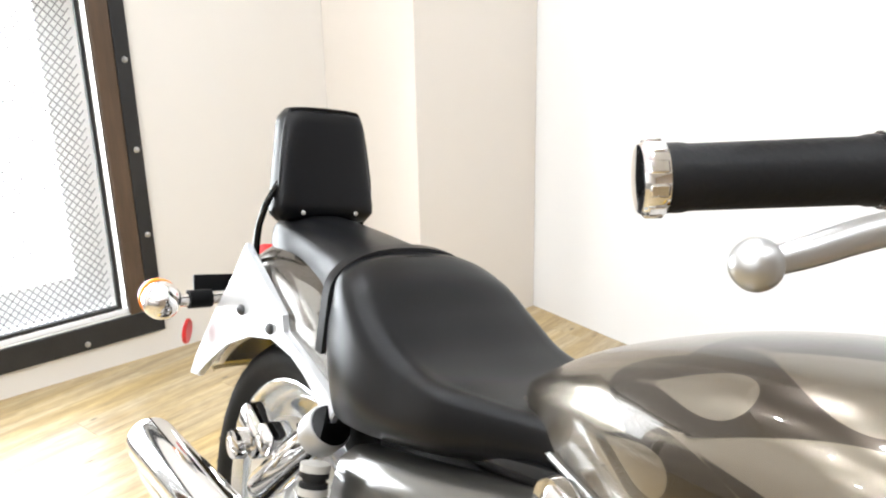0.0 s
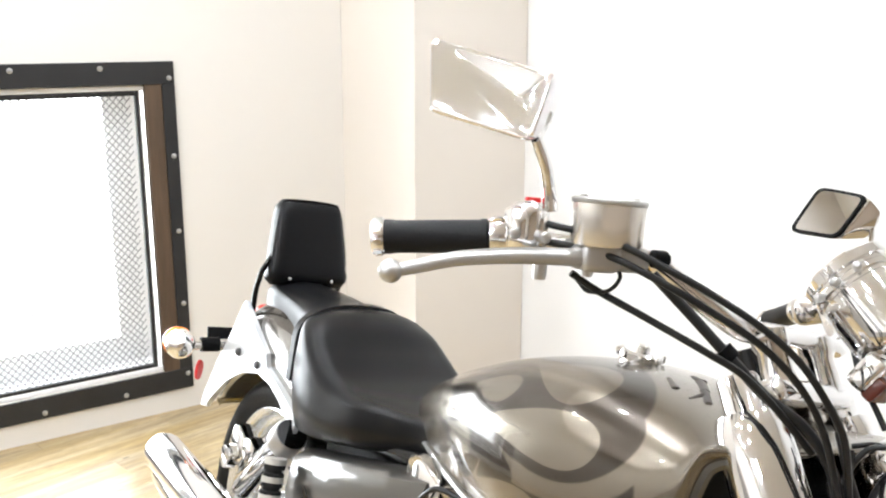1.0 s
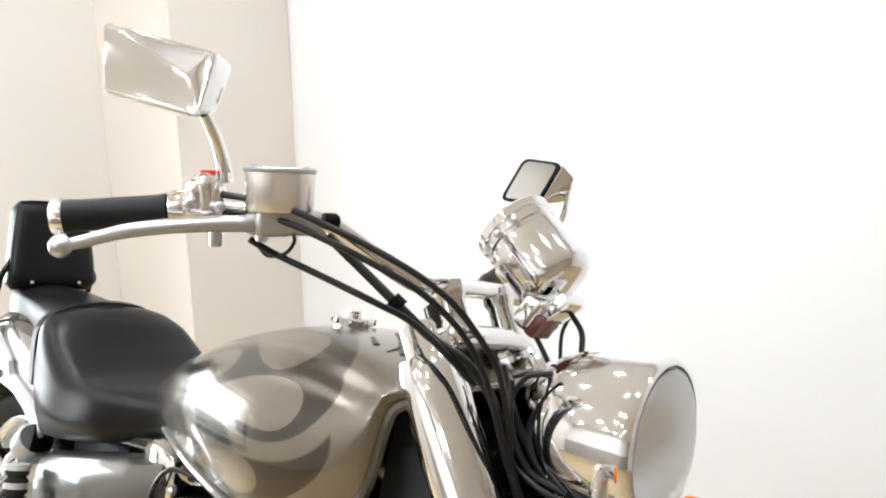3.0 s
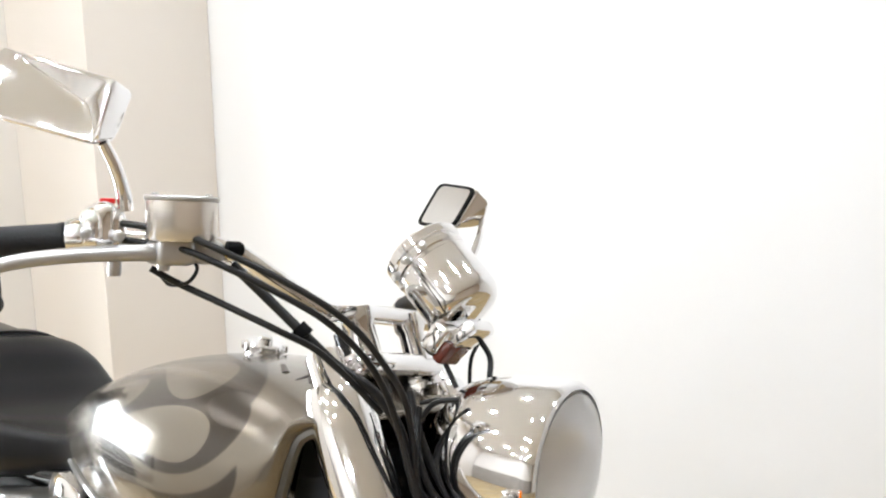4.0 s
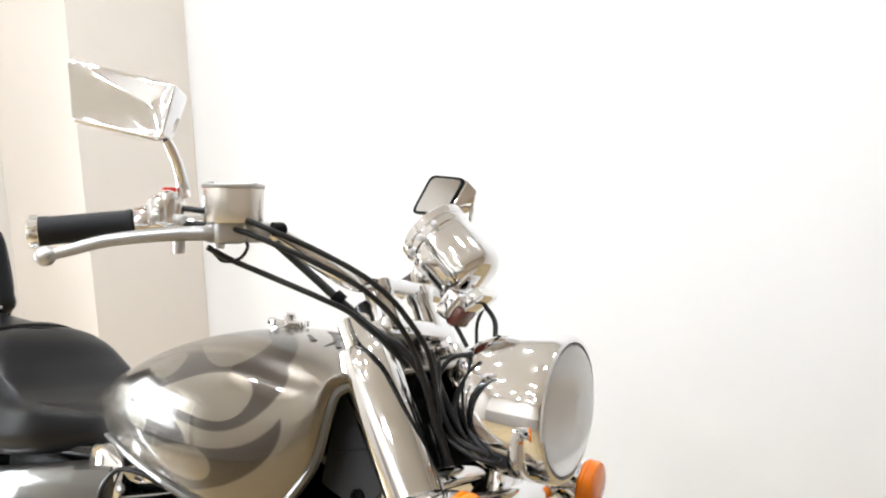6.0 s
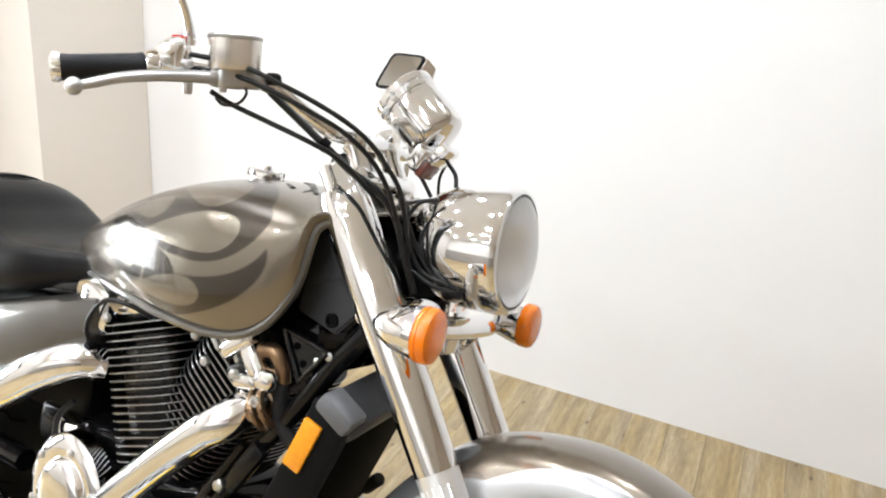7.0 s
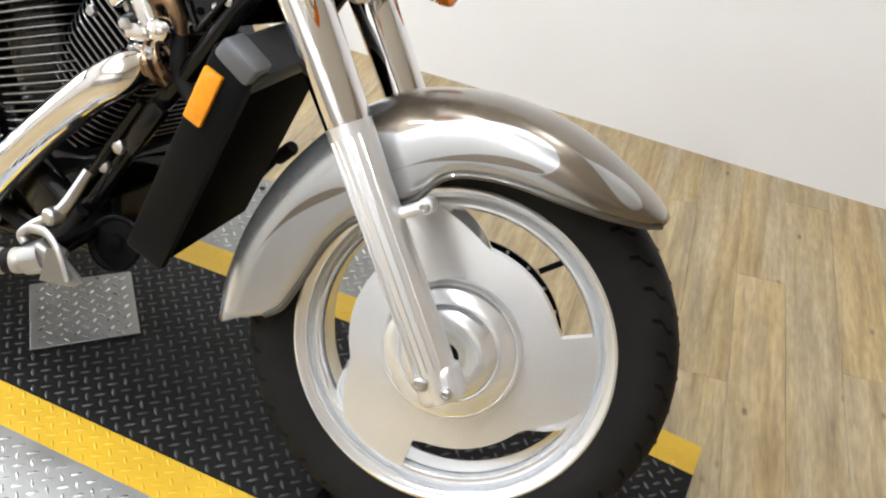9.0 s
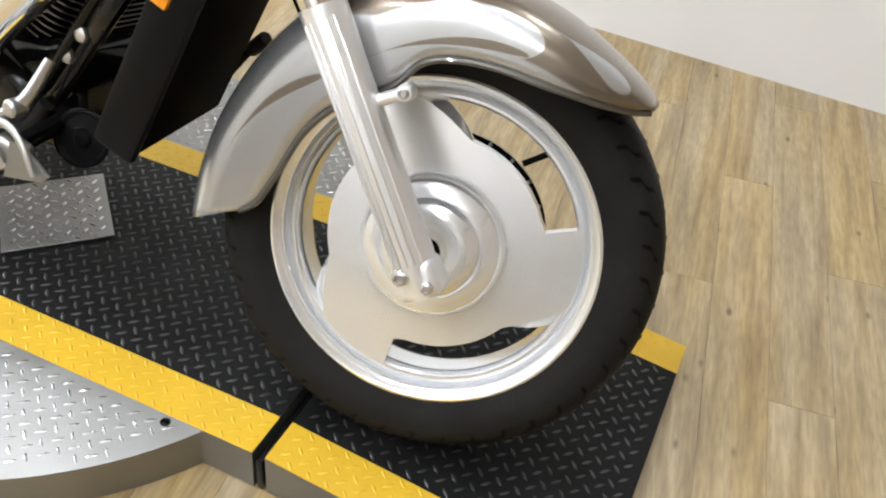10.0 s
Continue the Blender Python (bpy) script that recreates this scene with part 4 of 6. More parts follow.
def front_brake():
    way, up = (0.66, 0.75, -0.08), (0.40, -0.20, 0.88)
    sw = basis((-0.098, -0.333, 0.134), way, up)
    ob = part("switch_housing", right_hand(boxed((0.046, 0.046, 0.05), sw, 0.015, 3)), CHROME, bike, "chrome switch housing")
    part("switch_housing_half", right_hand(boxed((0.026, 0.050, 0.056), sw @ pose(0.0, 0, 0.002), 0.012, 3)), CHROME, ob)
    part("stop_switch", right_hand(boxed((0.016, 0.010, 0.006), sw @ pose(0.004, -0.002, 0.030), 0.002)), RED, ob, "red engine stop switch")
    for dx, dz in ((-0.02, -0.004), (0.012, -0.006)):
        part("switch_screw", right_hand(turned([(0, 0), (0.006, 0), (0.006, 0.008), (0.003, 0.010), (0, 0.010)], 12, sw @ pose(dx, -0.023, dz, 90, 0, 0))), STEEL, ob)
    lever = [(-0.045, -0.300, 0.092), (-0.060, -0.330, 0.092), (-0.092, -0.375, 0.094), (-0.13, -0.418, 0.094), (-0.16, -0.447, 0.089), (-0.174, -0.460, 0.087)]
    lv = part("brake_lever", right_hand(tube(bmesh.new(), lever, lambda t: 0.0105 - 0.0045 * t, 12, 6, True, 0.75)), CAST, bike, "satin front brake lever")
    part("lever_ball", right_hand(turned([(0.0115 * math.sin(math.pi * q / 12) if 0 < q < 12 else 0, -0.0115 * math.cos(math.pi * q / 12)) for q in range(13)], 20, pose(-0.177, -0.463, 0.087))), CAST, lv)
    part("lever_pivot", right_hand(boxed((0.042, 0.034, 0.030), basis((-0.042, -0.298, 0.093), way, up), 0.008, 3)), CAST, lv)
    for q in (0.0, -0.05):
        part("pivot_bolt", right_hand(turned([(0, -0.016), (0.006, -0.016), (0.007, -0.012), (0.007, 0.0), (0, 0.0)], 12, basis((-0.05 + q * 0.66, -0.305 + q * 0.75, 0.09), way, up))), STEEL, lv)
    rm = RIGHT @ basis((-0.024, -0.298, 0.122), way, up)
    res = part("brake_reservoir", turned([(0, -0.022), (0.035, -0.022), (0.0375, -0.019), (0.038, 0.018), (0.038, 0.020), (0, 0.020)], 40, rm @ Matrix.Diagonal((1.0, 0.80, 1, 1))), RESERVOIR, bike, "beige silver brake fluid reservoir")
    part("reservoir_cap", turned([(0, 0.020), (0.0385, 0.020), (0.0395, 0.0215), (0.0395, 0.0245), (0.038, 0.026), (0, 0.0265)], 40, rm @ Matrix.Diagonal((1.0, 0.80, 1, 1))), CAST, res, "satin reservoir lid")
    for x in (-0.028, 0.028):
        part("cap_screw", turned([(0, 0), (0.004, 0), (0.004, 0.002), (0, 0.003)], 10, rm @ pose(x, 0, 0.0263)), STEEL, res)
    part("master_cylinder", boxed((0.085, 0.026, 0.026), rm @ pose(0.004, 0.0, -0.034), 0.010, 3), CAST, res)
    part("banjo_plug", turned([(0, 0), (0.009, 0), (0.009, 0.014), (0.006, 0.018), (0, 0.018)], 14, rm @ pose(0.046, -0.012, -0.03, 0, 90, 0)), BLACK_PLASTIC, res)
    return ob


front_brake()
part("clutch_housing", steered(boxed((0.05, 0.045, 0.046), along((-0.06, 0.335, 0.128), (-0.03, 0.298, 0.115)) @ pose(0, 0, 0.012), 0.014, 3)), CHROME, bike)
part("clutch_lever", steered(tube(bmesh.new(), [(-0.0, 0.29, 0.092), (-0.04, 0.375, 0.094), (-0.10, 0.475, 0.088)], 0.008, 12, 6, True, 0.75)), CAST, bike)


def mirror(glass, shell, stem, label, facets=None, rim=1.0):
    """glass: its four corners, facing the rider; shell: corners of the shell's front; facets: corners by number, or the hull."""
    bm = bmesh.new()
    vs = [bm.verts.new(RIGHT @ Vector(p)) for p in list(glass) + list(shell)]
    if facets:
        for f in facets:
            bm.faces.new([vs[k] for k in f])
        bmesh.ops.recalc_face_normals(bm, faces=bm.faces)
        bmesh.ops.bevel(bm, geom=list(bm.edges), offset=0.0055, segments=4, affect="EDGES", profile=0.5, clamp_overlap=True)
    else:
        bmesh.ops.convex_hull(bm, input=bm.verts)
        bmesh.ops.dissolve_limit(bm, angle_limit=radians(4), verts=bm.verts, edges=bm.edges)
        bmesh.ops.bevel(bm, geom=list(bm.edges), offset=0.009, segments=3, affect="EDGES", profile=0.6, clamp_overlap=True)
    body = part("mirror", bm, CHROME, bike, label, True, 28)
    ridge = shell
    c = [RIGHT @ Vector(p) for p in glass]
    mid = sum(c, Vector()) / 4
    nrm = (c[1] - c[0]).cross(c[3] - c[0]).normalized()
    front = sum((RIGHT @ Vector(p) for p in ridge), Vector()) / len(ridge)
    if nrm.dot(front - mid) > 0:
        nrm = -nrm

    def ring(scale, off, n=40):
        out = []
        for q in range(n):
            a = 2 * math.pi * q / n
            u = (math.copysign(abs(math.cos(a)) ** 0.28, math.cos(a)) + 1) / 2
            w = (math.copysign(abs(math.sin(a)) ** 0.28, math.sin(a)) + 1) / 2
            p = (1 - u) * (1 - w) * c[0] + u * (1 - w) * c[1] + u * w * c[2] + (1 - u) * w * c[3]
            out.append(mid + (p - mid) * scale + nrm * off)
        return out

    part("mirror_rim", loft(bmesh.new(), [ring(0.86 * rim, 0.0), ring(0.88 * rim, 0.004), ring(0.98 * rim, 0.004), ring(1.0 * rim, 0.001), ring(0.97 * rim, -0.004)], True, False), BLACK_PLASTIC, body, "thin black mirror rim")
    part("mirror_glass", loft(bmesh.new(), [ring(0.89, 0.0005), ring(0.89, 0.0028)]), MIRROR, body, "mirror glass")
    part("mirror_stem", right_hand(tube(bmesh.new(), stem, lambda t: 0.0085 - 0.0025 * t, 12, 8)), CHROME, body, "curved chrome mirror stem")
    return body


mirror([(-0.155, -0.397, 0.272), (-0.146, -0.390, 0.364), (-0.115, -0.300, 0.352), (-0.125, -0.306, 0.258)],
       [(-0.010, -0.384, 0.257), (-0.051, -0.381, 0.199), (-0.050, -0.346, 0.214), (-0.058, -0.374, 0.252), (-0.020, -0.340, 0.262)],
       [(-0.073, -0.322, 0.148), (-0.066, -0.330, 0.165), (-0.056, -0.348, 0.185), (-0.051, -0.366, 0.206)], "chrome mirror with a faceted shell turned away",
       [(1, 4, 7), (1, 7, 5), (1, 5, 0), (4, 5, 7), (4, 6, 5), (0, 5, 3), (5, 6, 3), (1, 2, 8), (1, 8, 4), (4, 8, 6), (2, 3, 6), (2, 6, 8), (0, 3, 2, 1)], 0.9)
mirror([(-0.036, 0.470, 0.296), (0.030, 0.484, 0.360), (0.110, 0.424, 0.298), (0.046, 0.422, 0.244)],
       [(0.10, 0.47, 0.262), (0.12, 0.45, 0.27), (0.085, 0.46, 0.24)],
       [(0.03, 0.30, 0.09), (0.06, 0.34, 0.13), (0.09, 0.40, 0.2), (0.095, 0.452, 0.25)], "chrome mirror with its glass facing the rider")

# speedometer in its chrome cup
GM = STEER @ pose(0.148, 0.0, 0.036, 0, -22, 0) @ Matrix.Scale(0.94, 4)
cup = turned([(0, -0.066), (0.036, -0.0655), (0.045, -0.062), (0.051, -0.054), (0.053, -0.044), (0.0535, 0.016), (0.0515, 0.018), (0.0515, 0.022), (0.0545, 0.024), (0.0545, 0.030), (0.052, 0.032), (0.052, 0.036), (0.056, 0.038), (0.056, 0.049), (0.052, 0.053), (0.046, 0.049)], 56, GM)
speedo = part("speedometer", cup, CHROME, bike, "chrome speedometer cup")
part("dial_glass", turned([(0.048, 0.049), (0, 0.050)], 32, GM), BLACK_PLASTIC, speedo, "dark dial")
for turn_deg in (-125, -95, -65):
    part("cup_screw", turned([(0, 0), (0.0055, 0), (0.0055, 0.008), (0.003, 0.010), (0, 0.010)], 10, GM @ pose(0, 0, 0.028, 0, 0, turn_deg) @ pose(0.053, 0, 0, 0, 90, 0)), STEEL, speedo)
part("warning_lamp", boxed((0.03, 0.05, 0.016), GM @ pose(-0.052, -0.012, -0.088, 0, -10, 0), 0.004), RED_BROWN, speedo, "dark red warning lamp lens")
part("speedometer_bracket", boxed((0.05, 0.06, 0.02), GM @ pose(-0.02, 0, -0.085, 0, 10, 0), 0.006), CHROME, speedo)
part("warning_lamp_block", boxed((0.045, 0.09, 0.028), GM @ pose(-0.045, 0, -0.07, 0, -10, 0), 0.008, 3), CHROME, speedo)
for v in (-0.06, 0.06):
    part("bar_riser", steered(turned([(0, -0.01), (0.019, -0.01), (0.017, 0.03), (0.021, 0.038), (0.021, 0.055), (0, 0.058)], 24, pose(0.048, v, -0.03))), CHROME, bike, "chrome handlebar riser")

# cables
def cable(points, r):
    part("cable", right_hand(tube(bmesh.new(), points, r * 0.62, 10, 8)), CABLE, bike, "black control cable")


cable([(-0.075, -0.335, 0.132), (-0.021, -0.311, 0.102), (0.02, -0.287, 0.065), (0.053, -0.263, 0.031), (0.085, -0.239, -0.008), (0.104, -0.216, -0.043), (0.112, -0.192, -0.08), (0.112, -0.165, -0.112), (0.100, -0.14, -0.15), (0.082, -0.12, -0.2)], 0.0062)
cable([(-0.085, -0.33, 0.118), (-0.03, -0.305, 0.090), (0.012, -0.282, 0.053), (0.045, -0.257, 0.018), (0.076, -0.232, -0.02), (0.094, -0.205, -0.06), (0.098, -0.178, -0.1), (0.09, -0.15, -0.15), (0.075, -0.12, -0.21)], 0.0062)
cable([(-0.011, -0.24, 0.076), (0.013, -0.221, 0.027), (0.038, -0.202, -0.025), (0.055, -0.183, -0.062), (0.078, -0.163, -0.096), (0.088, -0.144, -0.139), (0.08, -0.125, -0.19), (0.07, -0.10, -0.25)], 0.0095)
cable([(-0.073, -0.30, 0.085), (-0.06, -0.278, 0.067), (-0.023, -0.256, 0.031), (0.024, -0.234, -0.015), (0.045, -0.207, -0.040), (0.062, -0.185, -0.075), (0.075, -0.15, -0.12)], 0.0062)
cable([(-0.066, -0.285, 0.088), (-0.051, -0.283, 0.090), (-0.034, -0.282, 0.084), (-0.03, -0.28, 0.071), (-0.046, -0.278, 0.062), (-0.069, -0.277, 0.068), (-0.078, -0.278, 0.082)], 0.0035)
cable([(0.113, -0.02, -0.005), (0.112, -0.02, -0.044), (0.118, -0.02, -0.074), (0.122, -0.02, -0.10)], 0.0055)
cable([(0.161, 0.03, 0.01), (0.156, 0.03, -0.037), (0.134, 0.03, -0.064), (0.12, 0.03, -0.10)], 0.0042)
cable([(0.130, 0.0, 0.0), (0.150, 0.01, -0.03), (0.165, 0.01, -0.07), (0.16, 0.0, -0.10)], 0.006)
cable([(0.102, -0.10, -0.116), (0.125, -0.09, -0.119), (0.145, -0.08, -0.134), (0.14, -0.07, -0.16)], 0.0045)
cable([(0.094, -0.10, -0.10), (0.092, -0.10, -0.146), (0.093, -0.093, -0.185), (0.103, -0.087, -0.231), (0.134, -0.08, -0.267)], 0.0075)
cable([(0.15, -0.10, -0.127), (0.115, -0.10, -0.123), (0.082, -0.10, -0.155), (0.075, -0.10, -0.205), (0.101, -0.10, -0.248), (0.13, -0.09, -0.27)], 0.0055)
cable([(0.10, -0.10, -0.12), (0.088, -0.11, -0.17), (0.09, -0.10, -0.22), (0.12, -0.09, -0.255)], 0.0065)
cable([(0.06, 0.10, -0.05), (0.09, 0.10, -0.2), (0.06, 0.11, -0.35), (0.04, 0.14, -0.6), (0.05, 0.15, -0.78)], 0.005)
part("cable_clip", right_hand(turned([(0.006, -0.007), (0.0105, -0.007), (0.0105, 0.007), (0.006, 0.007), (0.006, -0.007)], 14, along((0.034, -0.206, -0.016), (0.046, -0.194, -0.042)))), BLACK_PLASTIC, bike)

# frame
frame_bm = [
    ("down_tube", [(0.17, -0.075, 0.91), (0.195, -0.095, 0.845), (0.143, -0.11, 0.759), (0.078, -0.118, 0.66), (0.004, -0.12, 0.565), (-0.055, -0.12, 0.475), (-0.135, -0.12, 0.355), (-0.22, -0.12, 0.27), (-0.45, -0.12, 0.235)]),
    ("down_tube", [(0.17, 0.075, 0.91), (0.195, 0.095, 0.845), (0.143, 0.11, 0.759), (0.078, 0.118, 0.66), (0.004, 0.12, 0.565), (-0.055, 0.12, 0.475), (-0.135, 0.12, 0.355), (-0.22, 0.12, 0.27), (-0.45, 0.12, 0.235)]),
    ("upper_tube", [(0.02, -0.04, 0.90), (-0.2, -0.06, 0.80), (-0.5, -0.09, 0.72), (-0.9, -0.11, 0.66)]),
    ("upper_tube", [(0.02, 0.04, 0.90), (-0.2, 0.06, 0.80), (-0.5, 0.09, 0.72), (-0.9, 0.11, 0.66)]),
]
for name, pts in frame_bm:
    part(name, tube(bmesh.new(), pts, 0.017, 12, 6), BLACK_METAL, bike, "black painted frame tube")
spine = bmesh.new()
box(spine, (0.62, 0.10, 0.10), pose(-0.24, 0, 0.80, 0, -6, 0), 0.02)
box(spine, (0.16, 0.14, 0.16), pose(0.06, 0, 0.88), 0.02)
box(spine, (0.22, 0.20, 0.10), pose(-0.02, 0, 0.76), 0.02)
part("frame_spine", spine, BLACK_METAL, bike, "black frame backbone")
GUSSET = [(0.040, 0.792), (0.137, 0.775), (0.087, 0.716)]
gusset = part("frame_gusset", outline_plate(GUSSET, -0.126, -0.112, 0.002), BLACK_METAL, bike, "black triangular frame gusset with holes", False)
for (x0, z0), (x1, z1) in zip(GUSSET, GUSSET[1:] + GUSSET[:1]):
    part("gusset_flange", rod(bmesh.new(), (x0, -0.128, z0), (x1, -0.128, z1), 0.0045, 10), BLACK_METAL, gusset)
for x, z, r, mat in ((0.072, 0.7686, 0.006, RADIATOR_BLACK), (0.089, 0.744, 0.006, RADIATOR_BLACK), (0.1155, 0.7566, 0.005, STEEL), (0.139, 0.770, 0.007, STEEL)):
    part("gusset_hole" if mat == RADIATOR_BLACK else "gusset_bolt", turned([(0, 0), (r, 0), (r, 0.002), (r * 0.7, 0.003), (0, 0.003)], 12, pose(x, -0.126, z, 90, 0, 0)), mat, gusset)
for z, x in ((0.971, 0.055), (0.946, 0.066)):
    part("tank_mount_bar", rod(bmesh.new(), (x, -0.10, z), (x + 0.052, -0.10, z + 0.011), 0.006 if z > 0.96 else 0.004, 12), CHROME, bike, "bright bar under the tank's front")
for s in (-1, 1):
    neck = bmesh.new()
    ring = [(0.128, 0.962), (0.06, 0.955), (0.058, 0.89), (0.045, 0.82), (0.13, 0.80), (0.185, 0.86)]
    a = [neck.verts.new((x, s * 0.11, z)) for x, z in ring]
    b = [neck.verts.new((x, s * 0.085, z)) for x, z in ring]
    neck.faces.new(a)
    neck.faces.new(b[::-1])
    for k in range(len(ring)):
        neck.faces.new((a[k], b[k], b[(k + 1) % len(ring)], a[(k + 1) % len(ring)]))
    bmesh.ops.bevel(neck, geom=list(neck.edges), offset=0.004, segments=2, affect="EDGES")
    cover = part("neck_cover", neck, NECK_GREY, bike, "dark grey plastic frame cover", False)
    part("cover_step", outline_plate([(0.070, 0.905), (0.128, 0.925), (0.150, 0.895), (0.105, 0.885), (0.068, 0.868)], s * 0.1135, s * 0.108, 0.002), NECK_GREY, cover)
    part("cover_plug", turned([(0.012, 0), (0.012, 0.004), (0.008, 0.004), (0.008, 0.001), (0, 0.001)], 16, pose(0.122, s * 0.11, 0.822, 90 * (1 if s < 0 else -1), 0, 0)), BLACK_PLASTIC, cover)

# radiator and its cover
rad = bmesh.new()
RM = pose(0.128, 0, 0.535, 0, 22, 0)
RADIATOR = RM @ pose(-0.025, 0, 0, 0, 0, 10.6)
box(rad, (0.05, 0.232, 0.36), RADIATOR @ pose(0.002, -0.044, -0.01), 0.008)
radiator = part("radiator", rad, RADIATOR_BLACK, bike, "black radiator behind the front wheel")
for s in (-1, 1):
    part("radiator_side", boxed((0.075 if s < 0 else 0.05, 0.022, 0.39), RADIATOR @ pose(-0.02 if s > 0 else -0.004, 0.082 if s > 0 else -0.17, 0.0), 0.010, 2), GREY_PLASTIC, radiator, "grey satin side panel")
    part("side_reflector", boxed((0.032, 0.010, 0.088), RADIATOR @ pose(-0.020, 0.096 if s > 0 else -0.184, 0.116), 0.003, 2), REFLECTOR, radiator, "amber side reflector")
# upper end facet, coloured pale to stand for the ceiling reflected in it
part("radiator_lit_facet", boxed((0.066, 0.050, 0.034), RADIATOR @ pose(0.002, -0.165, 0.192, 0, 12, 0), 0.009, 2), LIT_FACET_GREY, radiator, "moulded end facet, ceiling reflection put into its light grey")
part("radiator_top", boxed((0.075, 0.27, 0.045), RADIATOR @ pose(0.002, -0.042, 0.178, 0, 12, 0), 0.014, 2), NECK_GREY, radiator)

# engine
crank = bmesh.new()
box(crank, (0.42, 0.26, 0.20), pose(-0.30, 0, 0.34, 0, -6, 0), 0.05, 3)
box(crank, (0.30, 0.22, 0.12), pose(-0.48, 0, 0.42), 0.04, 3)
engine = part("crankcase", crank, BLACK_METAL, bike, "black crankcase")


def fin_ring(m, wide, deep, h, corner=0.055, n=6):
    out = []
    for q, (sx, sy) in enumerate(((1, 1), (-1, 1), (-1, -1), (1, -1))):
        for k in range(n + 1):
            a = math.pi / 2 * (q + k / n)
            out.append(m @ Vector((sx * (wide / 2 - corner) + corner * math.cos(a), sy * (deep / 2 - corner) + corner * math.sin(a), h)))
    return out


def cylinder(base, lean, tall, wide, deep, count):
    m = pose(*base) @ pose(0, 0, 0, 0, lean, 0)
    ob = part("cylinder", boxed((wide * 0.80, deep * 0.80, tall), m @ pose(0, 0, tall / 2), 0.03, 3), BLACK_METAL, bike, "black finned engine cylinder")
    for k in range(count):
        h = 0.012 + (tall - 0.02) * k / (count - 1)
        part("fin", loft(bmesh.new(), [fin_ring(m, wide, deep, h - 0.0028), fin_ring(m, wide, deep, h + 0.0028)]), BLACK_METAL, ob)
        part("fin_edge", loft(bmesh.new(), [fin_ring(m, wide + 0.0012, deep + 0.0012, h - 0.0008), fin_ring(m, wide + 0.0012, deep + 0.0012, h + 0.0008)]), FIN_STEEL, ob, "bare machined fin edge")
    return m


rear_cyl = cylinder((-0.243, -0.006, 0.452), -19, 0.27, 0.20, 0.27, 18)
front_cyl = cylinder((-0.240, 0.022, 0.470), 33, 0.275, 0.18, 0.27, 19)
part("head_cover", boxed((0.15, 0.25, 0.07), rear_cyl @ pose(-0.01, 0, 0.30), 0.025, 3), CHROME, bike, "chrome rear head cover")
part("head_cover", boxed((0.15, 0.24, 0.07), front_cyl @ pose(-0.01, 0, 0.31), 0.025, 3), CHROME, bike, "chrome front head cover")
part("rear_head_shield", boxed((0.10, 0.02, 0.09), pose(-0.43, -0.135, 0.705, 0, 8, 0), 0.02, 3), CHROME, bike)
lead = bmesh.new()
tube(lead, [(-0.41, -0.15, 0.63), (-0.415, -0.16, 0.68), (-0.38, -0.155, 0.73), (-0.33, -0.14, 0.735), (-0.28, -0.12, 0.72)], 0.0045, 8)
part("spark_lead", lead, CABLE, bike, "black spark plug lead")
part("spark_cap", boxed((0.022, 0.03, 0.07), pose(-0.408, -0.15, 0.61, 0, 4, 0), 0.007), BLACK_PLASTIC, bike)
valve = bmesh.new()
box(valve, (0.075, 0.035, 0.034), pose(0.004, -0.14, 0.722, 0, 52, 0), 0.010, 3)
box(valve, (0.030, 0.030, 0.075), pose(-0.030, -0.15, 0.748, 0, 50, 0), 0.009, 3)
box(valve, (0.052, 0.028, 0.026), pose(-0.002, -0.148, 0.692, 0, -10, 0), 0.008, 3)
housing = part("thermostat_housing", valve, CHROME, bike, "bright cast coolant housing")
part("housing_plug", turned([(0, 0), (0.021, 0), (0.022, 0.006), (0.017, 0.016), (0.010, 0.020), (0, 0.020)], 20, pose(0.036, -0.142, 0.704, 90, 0, 0)), CHROME, housing, "round bright plug")
for k in range(3):
    part("housing_web", boxed((0.010, 0.020, 0.062), pose(-0.050 - 0.024 * k, -0.140, 0.738 + 0.004 * k, 0, -38, 0), 0.004, 2), CAST, housing, "cast web of the housing")
part("coolant_elbow", tube(bmesh.new(), [(0.005, -0.135, 0.745), (0.030, -0.13, 0.748), (0.044, -0.125, 0.728), (0.048, -0.12, 0.70)], 0.013, 12, 6), HEAT_STEEL, housing, "dull brown coolant elbow")
CL = pose(-0.40, -0.145, 0.35, 90, 0, 0) @ Matrix.Scale(1.14, 4)
clutch = part("clutch_cover", turned([(0, 0.050), (0.040, 0.049), (0.052, 0.046), (0.057, 0.040), (0.060, 0.034), (0.070, 0.036), (0.086, 0.034), (0.094, 0.026), (0.096, 0.0), (0, 0.0)][::-1], 48, CL @ Matrix.Diagonal((1, 1.12, 1, 1))), CHROME, bike, "round chrome clutch cover")
for k in range(6):
    part("cover_bolt", turned([(0, 0), (0.007, 0), (0.007, 0.006), (0.003, 0.008), (0, 0.008)], 8, CL @ pose(0, 0, 0, 0, 0, 60 * k + 20) @ pose(0.081, 0, 0.032)), STEEL, clutch)
part("starter_cover", boxed((0.07, 0.05, 0.08), pose(-0.47, -0.13, 0.44, 0, 15, 0), 0.02, 3), CHROME, bike)
part("side_case", boxed((0.16, 0.05, 0.11), pose(-0.22, -0.13, 0.36, 0, 30, 0), 0.03, 3), BLACK_METAL, bike)

